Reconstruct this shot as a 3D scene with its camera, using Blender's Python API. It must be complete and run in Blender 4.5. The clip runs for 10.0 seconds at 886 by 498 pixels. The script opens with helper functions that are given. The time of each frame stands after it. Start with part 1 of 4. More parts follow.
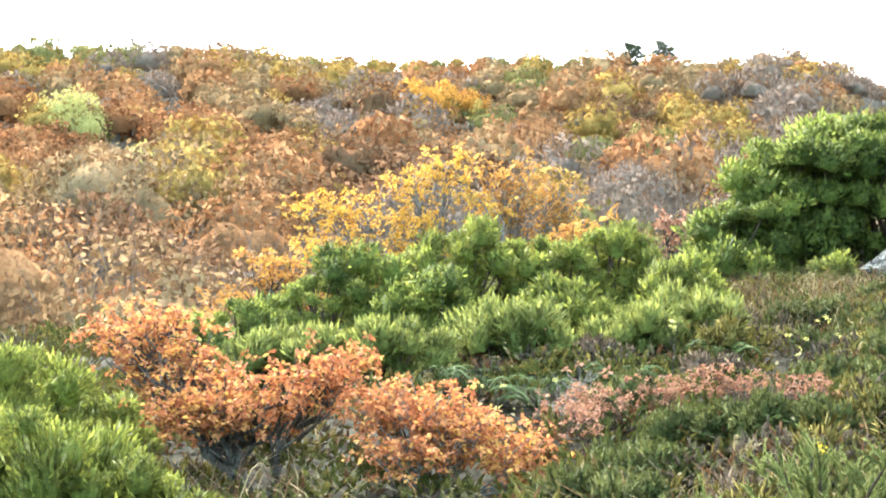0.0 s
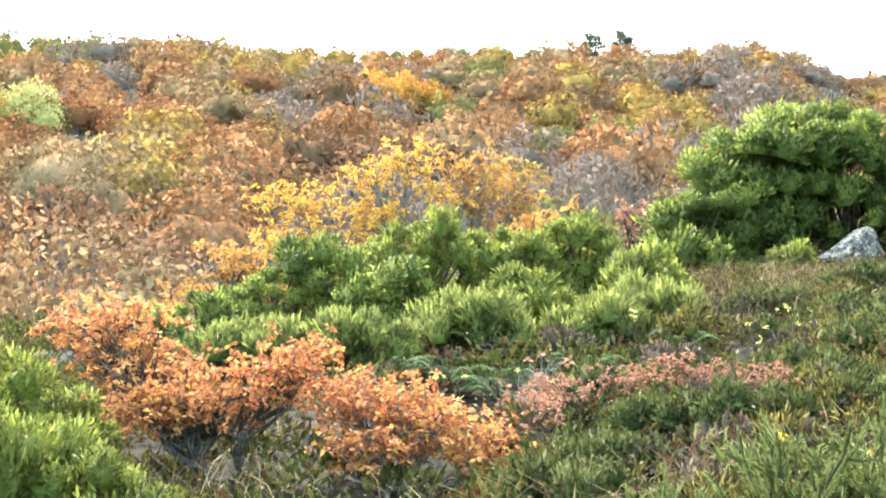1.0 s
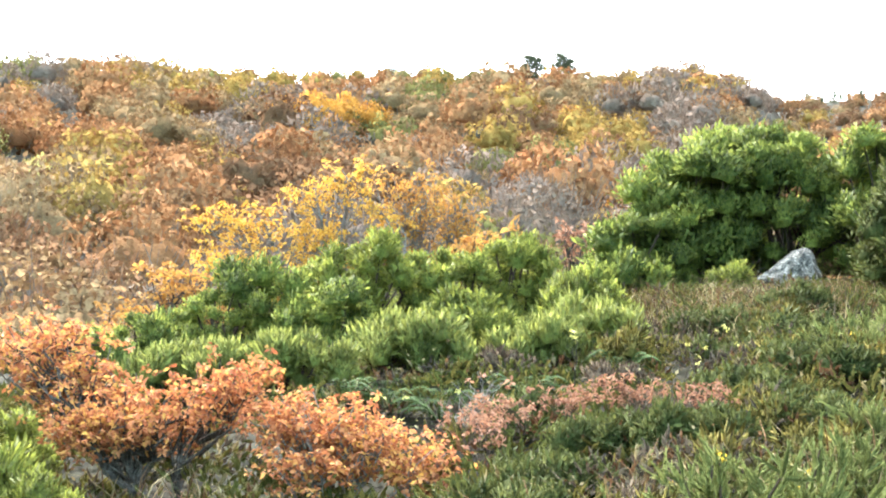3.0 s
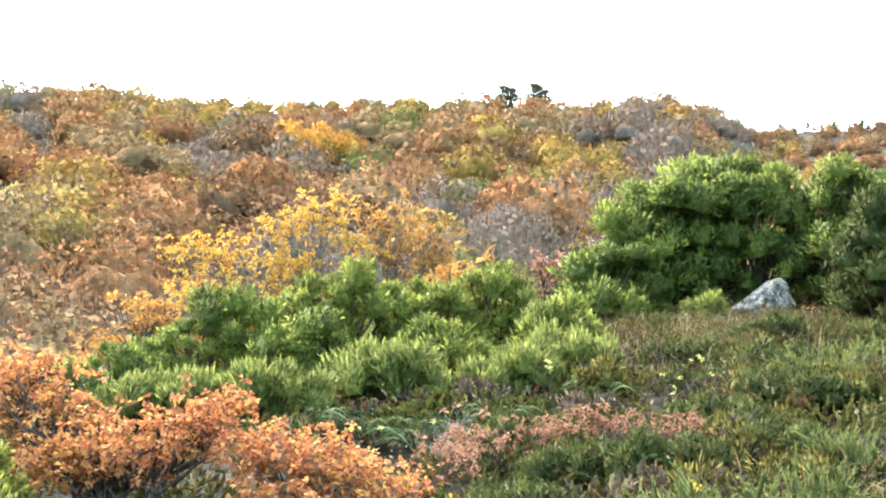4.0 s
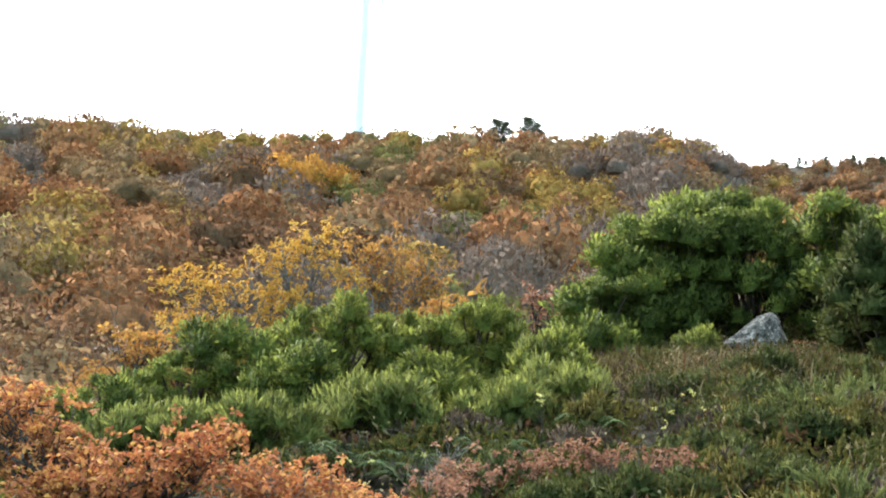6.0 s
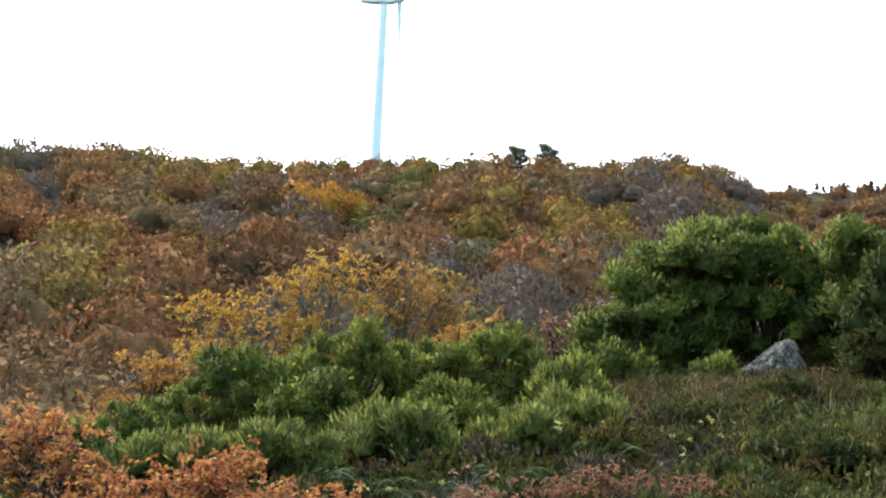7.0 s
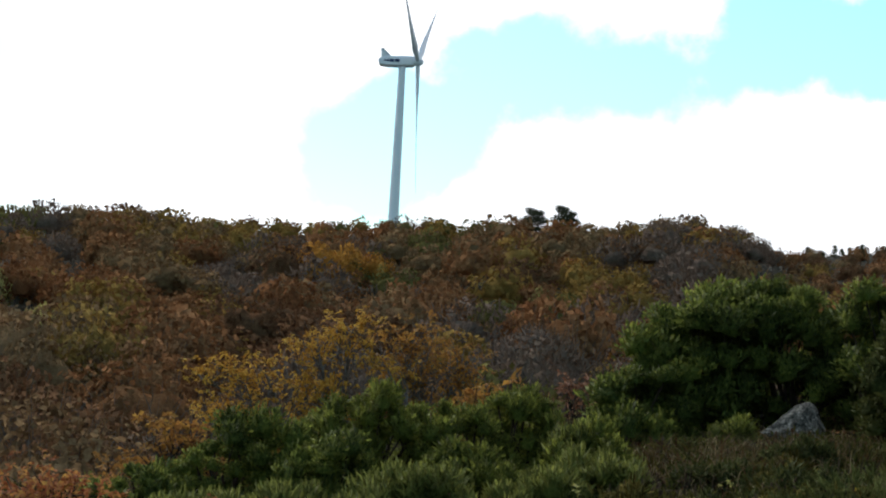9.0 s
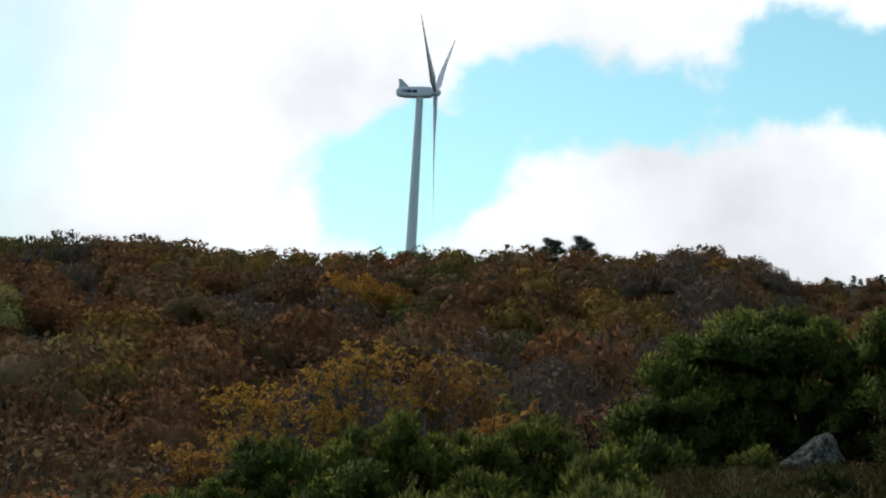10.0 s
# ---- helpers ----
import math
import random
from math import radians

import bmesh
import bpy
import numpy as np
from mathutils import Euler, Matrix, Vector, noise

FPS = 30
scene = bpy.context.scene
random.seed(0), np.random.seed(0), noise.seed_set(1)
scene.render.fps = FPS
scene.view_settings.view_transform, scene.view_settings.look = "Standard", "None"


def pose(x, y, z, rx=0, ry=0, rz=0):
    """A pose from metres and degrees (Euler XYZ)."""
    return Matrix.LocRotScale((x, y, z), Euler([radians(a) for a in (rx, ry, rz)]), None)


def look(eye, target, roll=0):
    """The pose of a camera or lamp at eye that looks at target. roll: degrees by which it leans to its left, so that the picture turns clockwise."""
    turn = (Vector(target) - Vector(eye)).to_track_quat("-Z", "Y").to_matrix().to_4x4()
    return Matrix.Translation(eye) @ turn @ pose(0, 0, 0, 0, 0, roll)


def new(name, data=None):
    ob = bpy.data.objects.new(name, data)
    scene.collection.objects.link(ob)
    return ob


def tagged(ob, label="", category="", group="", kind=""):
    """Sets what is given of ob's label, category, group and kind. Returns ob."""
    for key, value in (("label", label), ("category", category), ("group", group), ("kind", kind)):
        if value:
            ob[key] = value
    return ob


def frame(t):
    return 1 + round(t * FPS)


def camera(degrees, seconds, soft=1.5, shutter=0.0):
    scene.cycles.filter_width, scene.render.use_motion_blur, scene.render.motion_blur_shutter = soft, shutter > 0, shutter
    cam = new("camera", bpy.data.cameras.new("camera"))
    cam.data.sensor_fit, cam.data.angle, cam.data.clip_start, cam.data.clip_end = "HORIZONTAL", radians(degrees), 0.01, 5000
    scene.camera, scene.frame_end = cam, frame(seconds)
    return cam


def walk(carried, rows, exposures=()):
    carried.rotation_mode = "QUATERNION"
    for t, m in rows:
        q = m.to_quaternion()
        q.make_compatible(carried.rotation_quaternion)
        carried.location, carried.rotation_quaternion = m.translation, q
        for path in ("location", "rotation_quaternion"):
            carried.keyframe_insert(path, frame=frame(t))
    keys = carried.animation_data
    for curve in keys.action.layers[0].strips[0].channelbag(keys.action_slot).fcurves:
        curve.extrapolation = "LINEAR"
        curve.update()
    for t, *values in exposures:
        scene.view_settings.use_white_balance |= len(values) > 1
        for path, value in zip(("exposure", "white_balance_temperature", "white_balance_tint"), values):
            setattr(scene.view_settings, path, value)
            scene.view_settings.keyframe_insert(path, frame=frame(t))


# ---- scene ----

# The camera stands on a heathland bank and turns where it stands.
EYE = 1.6
cam = camera(30.0, 10.0, soft=2.0)
ROWS = [  # seconds, yaw, pitch, roll
    (0.0, 0.0, 1.0, -3.2), (0.5, -0.474, 0.85, -3.099), (1.0, -1.357, 0.754, -2.867), (1.5, -1.763, 1.013, -2.832),
    (2.0, -2.299, 1.17, -2.745), (2.5, -2.979, 1.468, -2.635), (2.7, -3.178, 1.484, -2.696), (4.0, -4.182, 2.667, -2.825),
    (4.5, -5.082, 3.149, -2.957), (5.0, -5.41, 3.274, -3.198), (5.5, -5.257, 3.636, -3.137), (5.7, -4.891, 3.709, -3.106),
    (7.0, -3.754, 4.73, -3.001), (7.5, -3.422, 5.416, -2.971), (8.0, -3.402, 5.748, -2.97), (8.5, -3.285, 6.237, -3.044),
    (9.0, -3.025, 6.842, -3.164), (9.5, -2.698, 7.111, -3.162), (10.0, -2.353, 7.858, -3.221),
]
walk(cam, [(t, pose(0, 0, EYE, 90 + pitch, 0, yaw) @ pose(0, 0, 0, 0, 0, -roll)) for t, yaw, pitch, roll in ROWS],
     exposures=[(0.0, 3.4), (2.5, 3.4), (4.5, 3.0), (5.5, 2.47), (7.0, 1.62), (7.5, 1.14), (8.5, 0.42), (9.0, 0.07), (10.0, -0.45)])

# ---- light: bright broken cloud, the sun ahead and a little to the left behind thin cloud ----
SUN_AZ, SUN_EL = radians(-25), radians(42)
SUN_DIR = Vector((math.sin(SUN_AZ) * math.cos(SUN_EL), math.cos(SUN_AZ) * math.cos(SUN_EL), math.sin(SUN_EL)))


def nodes_of(owner):
    owner.use_nodes = True
    tree = owner.node_tree
    tree.nodes.clear()

    def add(kind, out=None, **sets):
        n = tree.nodes.new(kind)
        for key, value in sets.items():
            if key.startswith("i_"):
                n.inputs[int(key[2:])].default_value = value
            else:
                setattr(n, key, value)
        return n

    return tree, add, tree.links.new


def build_world():
    world = bpy.data.worlds.new("sky")
    scene.world = world
    tree, add, link = nodes_of(world)
    out, bg = add("ShaderNodeOutputWorld"), add("ShaderNodeBackground")
    sky = add("ShaderNodeTexSky", sky_type="NISHITA", sun_disc=False, sun_elevation=SUN_EL, sun_rotation=SUN_AZ, air_density=1.2, dust_density=0.4, ozone_density=2.0)
    scale = add("ShaderNodeVectorMath", operation="SCALE")
    scale.inputs[3].default_value = 0.15
    link(sky.outputs[0], scale.inputs[0])
    co = add("ShaderNodeTexCoord")
    sun_dot = add("ShaderNodeVectorMath", operation="DOT_PRODUCT")
    sun_dot.inputs[1].default_value = SUN_DIR
    link(co.outputs["Generated"], sun_dot.inputs[0])
    glow = add("ShaderNodeMapRange", i_1=-0.2, i_2=0.95, i_3=0.36, i_4=1.75)
    link(sun_dot.outputs["Value"], glow.inputs[0])
    # broken cloud: gaps of blue where the noise is low, and two larger gaps above the hill
    split = add("ShaderNodeSeparateXYZ")
    link(co.outputs["Generated"], split.inputs[0])
    ahead = add("ShaderNodeMath", operation="MAXIMUM", i_1=0.02)
    link(split.outputs[1], ahead.inputs[0])
    gx, gz = add("ShaderNodeMath", operation="DIVIDE"), add("ShaderNodeMath", operation="DIVIDE")
    for k, g in ((0, gx), (2, gz)):
        link(split.outputs[k], g.inputs[0])
        link(ahead.outputs[0], g.inputs[1])
    flat = add("ShaderNodeCombineXYZ")
    link(gx.outputs[0], flat.inputs[0])
    link(gz.outputs[0], flat.inputs[1])
    cloud = add("ShaderNodeTexNoise")
    cloud.inputs["Scale"].default_value, cloud.inputs["Detail"].default_value, cloud.inputs["Roughness"].default_value = 11, 8, 0.55
    link(co.outputs["Generated"], cloud.inputs["Vector"])
    gaps = None
    for cx, cy, rx, ry, turn in ((0.01, 0.183, 0.085, 0.042, 14), (0.24, 0.256, 0.18, 0.046, 8)):
        place = add("ShaderNodeMapping", vector_type="TEXTURE")
        place.inputs["Location"].default_value, place.inputs["Scale"].default_value = (cx, cy, 0), (rx, ry, 1)
        place.inputs["Rotation"].default_value = (0, 0, radians(turn))
        link(flat.outputs[0], place.inputs[0])
        far_off = add("ShaderNodeVectorMath", operation="LENGTH")
        link(place.outputs[0], far_off.inputs[0])
        if gaps is None:
            gaps = far_off.outputs["Value"]
        else:
            least = add("ShaderNodeMath", operation="SMOOTH_MIN", i_2=0.3)
            link(gaps, least.inputs[0])
            link(far_off.outputs["Value"], least.inputs[1])
            gaps = least.outputs[0]
    high = add("ShaderNodeMapRange", i_1=0.35, i_2=0.6, i_3=3.0, i_4=1.0)
    link(split.outputs[2], high.inputs[0])
    either = add("ShaderNodeMath", operation="MINIMUM")
    link(gaps, either.inputs[0])
    link(high.outputs[0], either.inputs[1])
    ragged = add("ShaderNodeMath", operation="MULTIPLY_ADD", i_1=2.6)
    link(cloud.outputs[0], ragged.inputs[0])
    link(either.outputs[0], ragged.inputs[2])
    mask = add("ShaderNodeMapRange", i_1=2.02, i_2=2.40, i_3=0.0, i_4=1.0)
    mask.interpolation_type = "SMOOTHSTEP"
    link(ragged.outputs[0], mask.inputs[0])
    open_sky = add("ShaderNodeMapRange", i_1=-0.45, i_2=0.1, i_3=0.25, i_4=1.0)
    link(split.outputs[1], open_sky.inputs[0])
    cover = add("ShaderNodeMath", operation="MULTIPLY")
    link(mask.outputs[0], cover.inputs[0])
    link(open_sky.outputs[0], cover.inputs[1])
    # a thinner veil of cloud to the left of the turbine
    veil = add("ShaderNodeMapping", vector_type="TEXTURE")
    veil.inputs["Location"].default_value, veil.inputs["Scale"].default_value = (-0.235, 0.22, 0), (0.10, 0.13, 1)
    link(flat.outputs[0], veil.inputs[0])
    reach = add("ShaderNodeVectorMath", operation="LENGTH")
    link(veil.outputs[0], reach.inputs[0])
    wisp = add("ShaderNodeMath", operation="MULTIPLY_ADD", i_1=1.6)
    link(cloud.outputs[0], wisp.inputs[0])
    link(reach.outputs["Value"], wisp.inputs[2])
    thin = add("ShaderNodeMapRange", i_1=0.9, i_2=1.9, i_3=0.45, i_4=1.0)
    link(wisp.outputs[0], thin.inputs[0])
    veiled = add("ShaderNodeMath", operation="MULTIPLY")
    link(cover.outputs[0], veiled.inputs[0])
    link(thin.outputs[0], veiled.inputs[1])
    cover = veiled
    white = add("ShaderNodeMixRGB", blend_type="MULTIPLY", i_0=1.0)
    white.inputs[1].default_value = (0.93, 0.96, 1.0, 1)
    dim = add("ShaderNodeTexNoise")
    dim.inputs["Scale"].default_value, dim.inputs["Detail"].default_value = 4.5, 6
    link(co.outputs["Generated"], dim.inputs["Vector"])
    body = add("ShaderNodeMapRange", i_1=0.38, i_2=0.6, i_3=0.72, i_4=1.1)
    link(dim.outputs[0], body.inputs[0])
    thick = add("ShaderNodeMath", operation="MULTIPLY")
    link(glow.outputs[0], thick.inputs[0])
    link(body.outputs[0], thick.inputs[1])
    link(thick.outputs[0], white.inputs[2])
    mix = add("ShaderNodeMixRGB")
    link(cover.outputs[0], mix.inputs[0])
    tint = add("ShaderNodeMixRGB", blend_type="MULTIPLY", i_0=1.0)
    tint.inputs[2].default_value = (0.97, 1.30, 1.13, 1)
    link(scale.outputs[0], tint.inputs[1])
    link(tint.outputs[0], mix.inputs[1])
    link(white.outputs[0], mix.inputs[2])
    link(mix.outputs[0], bg.inputs[0])
    link(bg.outputs[0], out.inputs[0])


build_world()
sun = new("sun", bpy.data.lights.new("sun", "SUN"))
sun.data.energy, sun.data.angle, sun.data.color = 2.4, radians(6), (1.0, 0.95, 0.86)
sun.matrix_world = look((0, 0, 60), Vector((0, 0, 60)) - SUN_DIR)

# ---- materials ----


def leaf_material(name, colors, glow=0.35, rough=0.55, by_object=0.25, by_leaf=0.75, shine=0.12, patch=1.1, grain=0.0):
    """Leaves: a colour range from leaf to leaf and from plant to plant, thin enough for light to come through."""
    m = bpy.data.materials.new(name)
    tree, add, link = nodes_of(m)
    out = add("ShaderNodeOutputMaterial")
    ramp = add("ShaderNodeValToRGB")
    for i, c in enumerate(colors):
        e = ramp.color_ramp.elements[i] if i < 2 else ramp.color_ramp.elements.new(1)
        e.position, e.color = i / (len(colors) - 1), (*c, 1)
    geo, info = add("ShaderNodeNewGeometry"), add("ShaderNodeObjectInfo")
    pos_noise = add("ShaderNodeTexNoise")
    pos_noise.inputs["Scale"].default_value = patch
    link(geo.outputs["Position"], pos_noise.inputs["Vector"])
    a = add("ShaderNodeMath", operation="MULTIPLY_ADD", i_1=by_leaf, i_2=0.225 - 0.5 * by_leaf)
    link(geo.outputs["Random Per Island"], a.inputs[0])
    b = add("ShaderNodeMath", operation="MULTIPLY_ADD", i_1=by_object)
    link(info.outputs["Random"], b.inputs[0])
    link(a.outputs[0], b.inputs[2])
    c = add("ShaderNodeMath", operation="MULTIPLY_ADD", i_1=0.5)
    link(pos_noise.outputs[0], c.inputs[0])
    link(b.outputs[0], c.inputs[2])
    d = add("ShaderNodeMath", operation="SUBTRACT", i_1=0.12)
    link(c.outputs[0], d.inputs[0])
    front = add("ShaderNodeBsdfPrincipled")
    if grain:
        # light and dark specks in the colour for small leaves and shaded gaps
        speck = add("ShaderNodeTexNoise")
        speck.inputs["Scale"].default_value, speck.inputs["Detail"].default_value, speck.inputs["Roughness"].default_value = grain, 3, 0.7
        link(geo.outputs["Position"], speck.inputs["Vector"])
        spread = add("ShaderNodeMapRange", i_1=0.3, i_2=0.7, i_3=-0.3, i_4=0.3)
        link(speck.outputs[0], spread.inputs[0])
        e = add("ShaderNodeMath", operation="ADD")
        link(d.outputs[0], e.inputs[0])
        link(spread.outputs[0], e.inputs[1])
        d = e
        relief = add("ShaderNodeBump")
        relief.inputs["Strength"].default_value, relief.inputs["Distance"].default_value = 1.0, 0.6 / grain
        link(speck.outputs[0], relief.inputs["Height"])
        link(relief.outputs[0], front.inputs["Normal"])
    link(d.outputs[0], ramp.inputs[0])
    front.inputs["Roughness"].default_value = rough
    front.inputs["Specular IOR Level"].default_value = shine
    back = add("ShaderNodeBsdfTranslucent")
    mix = add("ShaderNodeMixShader", i_0=glow)
    link(ramp.outputs[0], front.inputs["Base Color"])
    link(ramp.outputs[0], back.inputs["Color"])
    link(front.outputs[0], mix.inputs[1])
    link(back.outputs[0], mix.inputs[2])
    link(mix.outputs[0], out.inputs[0])
    return m


def rough_material(name, colors, scale=6.0, rough=0.9, bump=0.3, metal=0.0, fine=8.0, shine=0.05):
    """A solid surface, with blotches at one scale and grain at another."""
    m = bpy.data.materials.new(name)
    tree, add, link = nodes_of(m)
    out, bsdf = add("ShaderNodeOutputMaterial"), add("ShaderNodeBsdfPrincipled")
    geo, big, small = add("ShaderNodeNewGeometry"), add("ShaderNodeTexNoise"), add("ShaderNodeTexNoise")
    big.inputs["Scale"].default_value, big.inputs["Detail"].default_value = scale, 6
    small.inputs["Scale"].default_value, small.inputs["Detail"].default_value = scale * fine, 4
    link(geo.outputs["Position"], big.inputs["Vector"])
    link(geo.outputs["Position"], small.inputs["Vector"])
    both = add("ShaderNodeMath", operation="MULTIPLY_ADD", i_1=0.5)
    link(small.outputs[0], both.inputs[0])
    half = add("ShaderNodeMath", operation="MULTIPLY", i_1=0.5)
    link(big.outputs[0], half.inputs[0])
    link(half.outputs[0], both.inputs[2])
    ramp = add("ShaderNodeValToRGB")
    for i, c in enumerate(colors):
        e = ramp.color_ramp.elements[i] if i < 2 else ramp.color_ramp.elements.new(1)
        e.position, e.color = 0.36 + 0.28 * i / (len(colors) - 1), (*c, 1)
    link(both.outputs[0], ramp.inputs[0])
    link(ramp.outputs[0], bsdf.inputs["Base Color"])
    bsdf.inputs["Specular IOR Level"].default_value = shine
    bsdf.inputs["Roughness"].default_value, bsdf.inputs["Metallic"].default_value = rough, metal
    if bump:
        bp = add("ShaderNodeBump")
        bp.inputs["Strength"].default_value, bp.inputs["Distance"].default_value = bump, 0.03
        link(both.outputs[0], bp.inputs["Height"])
        link(bp.outputs[0], bsdf.inputs["Normal"])
    link(bsdf.outputs[0], out.inputs[0])
    return m


# peaty soil, its colour lowered to near black for shade under the plants
M_SOIL_SHADE_DARKENED = rough_material("heath_soil_shade_darkened", [(0.008, 0.007, 0.005), (0.016, 0.014, 0.008), (0.015, 0.018, 0.008)], 1.2)
M_BARK = rough_material("grey_bark", [(0.02, 0.015, 0.012), (0.05, 0.038, 0.03), (0.12, 0.10, 0.085)], 7)
M_STEM = rough_material("dark_stem", [(0.03, 0.02, 0.015), (0.07, 0.05, 0.035)], 7)
M_PALE = rough_material("pale_bark", [(0.06, 0.05, 0.04), (0.13, 0.11, 0.095), (0.24, 0.22, 0.195)], 9)
M_TWIG = leaf_material("grey_twigs", [(0.075, 0.058, 0.048), (0.13, 0.105, 0.09), (0.20, 0.17, 0.15)], 0.0, 0.9, 0.25, 0.6, 0.0)
M_ROCK = rough_material("lichened_granite", [(0.025, 0.023, 0.02), (0.06, 0.055, 0.048), (0.14, 0.128, 0.11), (0.36, 0.325, 0.28)], 11, 0.95, 1.0, 0.0, 4.0)
# white paint; the blue cast of sky light and distance is put into its colour
M_PAINT_SKY_TINT = rough_material("turbine_paint_sky_tint", [(0.72, 0.76, 0.86), (0.77, 0.80, 0.88)], 0.4, 0.4, 0.0, shine=0.5)
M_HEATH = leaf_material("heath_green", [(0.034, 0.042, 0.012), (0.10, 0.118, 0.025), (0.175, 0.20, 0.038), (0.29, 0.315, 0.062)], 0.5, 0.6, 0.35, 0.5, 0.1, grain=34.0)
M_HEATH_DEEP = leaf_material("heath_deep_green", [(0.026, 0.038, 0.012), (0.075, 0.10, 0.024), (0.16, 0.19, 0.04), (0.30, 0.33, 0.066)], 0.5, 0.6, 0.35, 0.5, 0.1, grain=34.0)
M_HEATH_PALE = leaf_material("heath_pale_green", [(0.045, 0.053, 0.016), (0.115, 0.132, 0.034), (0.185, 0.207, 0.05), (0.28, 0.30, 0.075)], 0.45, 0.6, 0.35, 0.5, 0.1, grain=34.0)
# the low heather's own dark green; also colours tall heath that is in shadow
M_HEATH_DARK_AND_SHADED = leaf_material("heather_dark_and_shaded_green", [(0.022, 0.029, 0.01), (0.055, 0.066, 0.02), (0.115, 0.125, 0.038)], 0.3, 0.7, 0.35, 0.6, 0.05, grain=34.0)
M_ORANGE = leaf_material("oak_copper", [(0.14, 0.046, 0.02), (0.28, 0.092, 0.038), (0.40, 0.163, 0.07), (0.53, 0.30, 0.07)], 0.35, 0.6, 0.2, 0.8, 0.05)
M_SALMON = leaf_material("oak_salmon", [(0.13, 0.055, 0.035), (0.24, 0.115, 0.068), (0.35, 0.19, 0.115)], 0.35, 0.6, 0.2, 0.8, 0.05)
M_YELLOW = leaf_material("oak_yellow", [(0.28, 0.13, 0.028), (0.41, 0.225, 0.04), (0.50, 0.325, 0.062), (0.44, 0.195, 0.035)], 0.4, 0.6, 0.2, 0.8, 0.05)
M_AMBER = leaf_material("oak_amber", [(0.19, 0.085, 0.03), (0.32, 0.155, 0.042), (0.44, 0.25, 0.055)], 0.4, 0.6, 0.2, 0.8, 0.05)
M_LEMON = leaf_material("sapling_lemon", [(0.30, 0.28, 0.07), (0.44, 0.41, 0.13)], 0.4, 0.45)
M_GORSE = leaf_material("gorse_green", [(0.055, 0.064, 0.02), (0.14, 0.15, 0.046), (0.26, 0.26, 0.095)], 0.2, 0.8, 0.25, 0.8, 0.05)
M_FLOWER = leaf_material("gorse_flower", [(0.50, 0.30, 0.02), (0.62, 0.42, 0.04)], 0.3)
M_FERN = leaf_material("dark_fern", [(0.016, 0.03, 0.009), (0.032, 0.058, 0.016), (0.06, 0.09, 0.025)], 0.3, 0.8, 0.25, 0.5, 0.05)
M_SCRUB = [leaf_material("scrub_" + k, [[0.54 * c for c in rgb] for rgb in v], 0.25, 0.85, 0.25, 1.1, 0.05) for k, v in (
    ("olive", [(0.055, 0.05, 0.014), (0.145, 0.127, 0.032), (0.28, 0.235, 0.065)]),
    ("green", [(0.038, 0.05, 0.014), (0.09, 0.105, 0.028), (0.17, 0.175, 0.045)]),
    ("brown", [(0.05, 0.038, 0.028), (0.12, 0.09, 0.062), (0.22, 0.17, 0.12)]),
    ("straw", [(0.18, 0.125, 0.055), (0.35, 0.265, 0.13), (0.52, 0.43, 0.24)]),
    ("rust", [(0.10, 0.045, 0.022), (0.18, 0.085, 0.04), (0.26, 0.14, 0.07)]))]
# blades: the same blue cast of the sky in the colour, darker than the tower
M_BLADE_SKY_TINT = rough_material("turbine_blade_paint_sky_tint", [(0.62, 0.67, 0.78), (0.68, 0.72, 0.82)], 0.4, 0.4, 0.0, shine=0.5)
M_MARK = rough_material("dark_blue_marking", [(0.03, 0.05, 0.12), (0.05, 0.07, 0.16)], 0.4, 0.5, 0.0)
PALETTE = {
    "rust": [(0.15, 0.06, 0.025), (0.23, 0.10, 0.04), (0.30, 0.145, 0.06)],
    "copper": [(0.20, 0.09, 0.035), (0.29, 0.14, 0.06), (0.37, 0.20, 0.09)],
    "tan": [(0.17, 0.10, 0.048), (0.24, 0.15, 0.072), (0.31, 0.205, 0.105)],
    "ochre": [(0.19, 0.115, 0.03), (0.29, 0.18, 0.045), (0.37, 0.245, 0.065)],
    "olive": [(0.10, 0.095, 0.03), (0.16, 0.145, 0.045), (0.22, 0.195, 0.07)],
    "grey": [(0.135, 0.096, 0.073), (0.175, 0.128, 0.10), (0.22, 0.165, 0.13)],
    "bare": [(0.09, 0.063, 0.045), (0.125, 0.09, 0.066), (0.175, 0.13, 0.097)],
    "orange": [(0.38, 0.15, 0.02), (0.50, 0.22, 0.03), (0.58, 0.30, 0.05)],
    "lime": [(0.34, 0.29, 0.08), (0.46, 0.40, 0.12), (0.55, 0.48, 0.16)],
    "pine": [(0.04, 0.05, 0.03), (0.06, 0.075, 0.04), (0.085, 0.10, 0.055)],
    "wine": [(0.12, 0.06, 0.032), (0.17, 0.09, 0.046), (0.23, 0.125, 0.065)],
}
# each leaf colour is greyed a little toward its mean for haze
M_LEAF = {k: leaf_material("leaves_" + k, [[f * (0.93 * c + 0.07 * sum(rgb) / 3) for c in rgb] for f, rgb in zip((0.62, 0.78, 0.92), v)], 0.2, 0.9, 0.4, 0.3, 0.0, 0.22, 4.5) for k, v in PALETTE.items()}

# ---- geometry tools ----


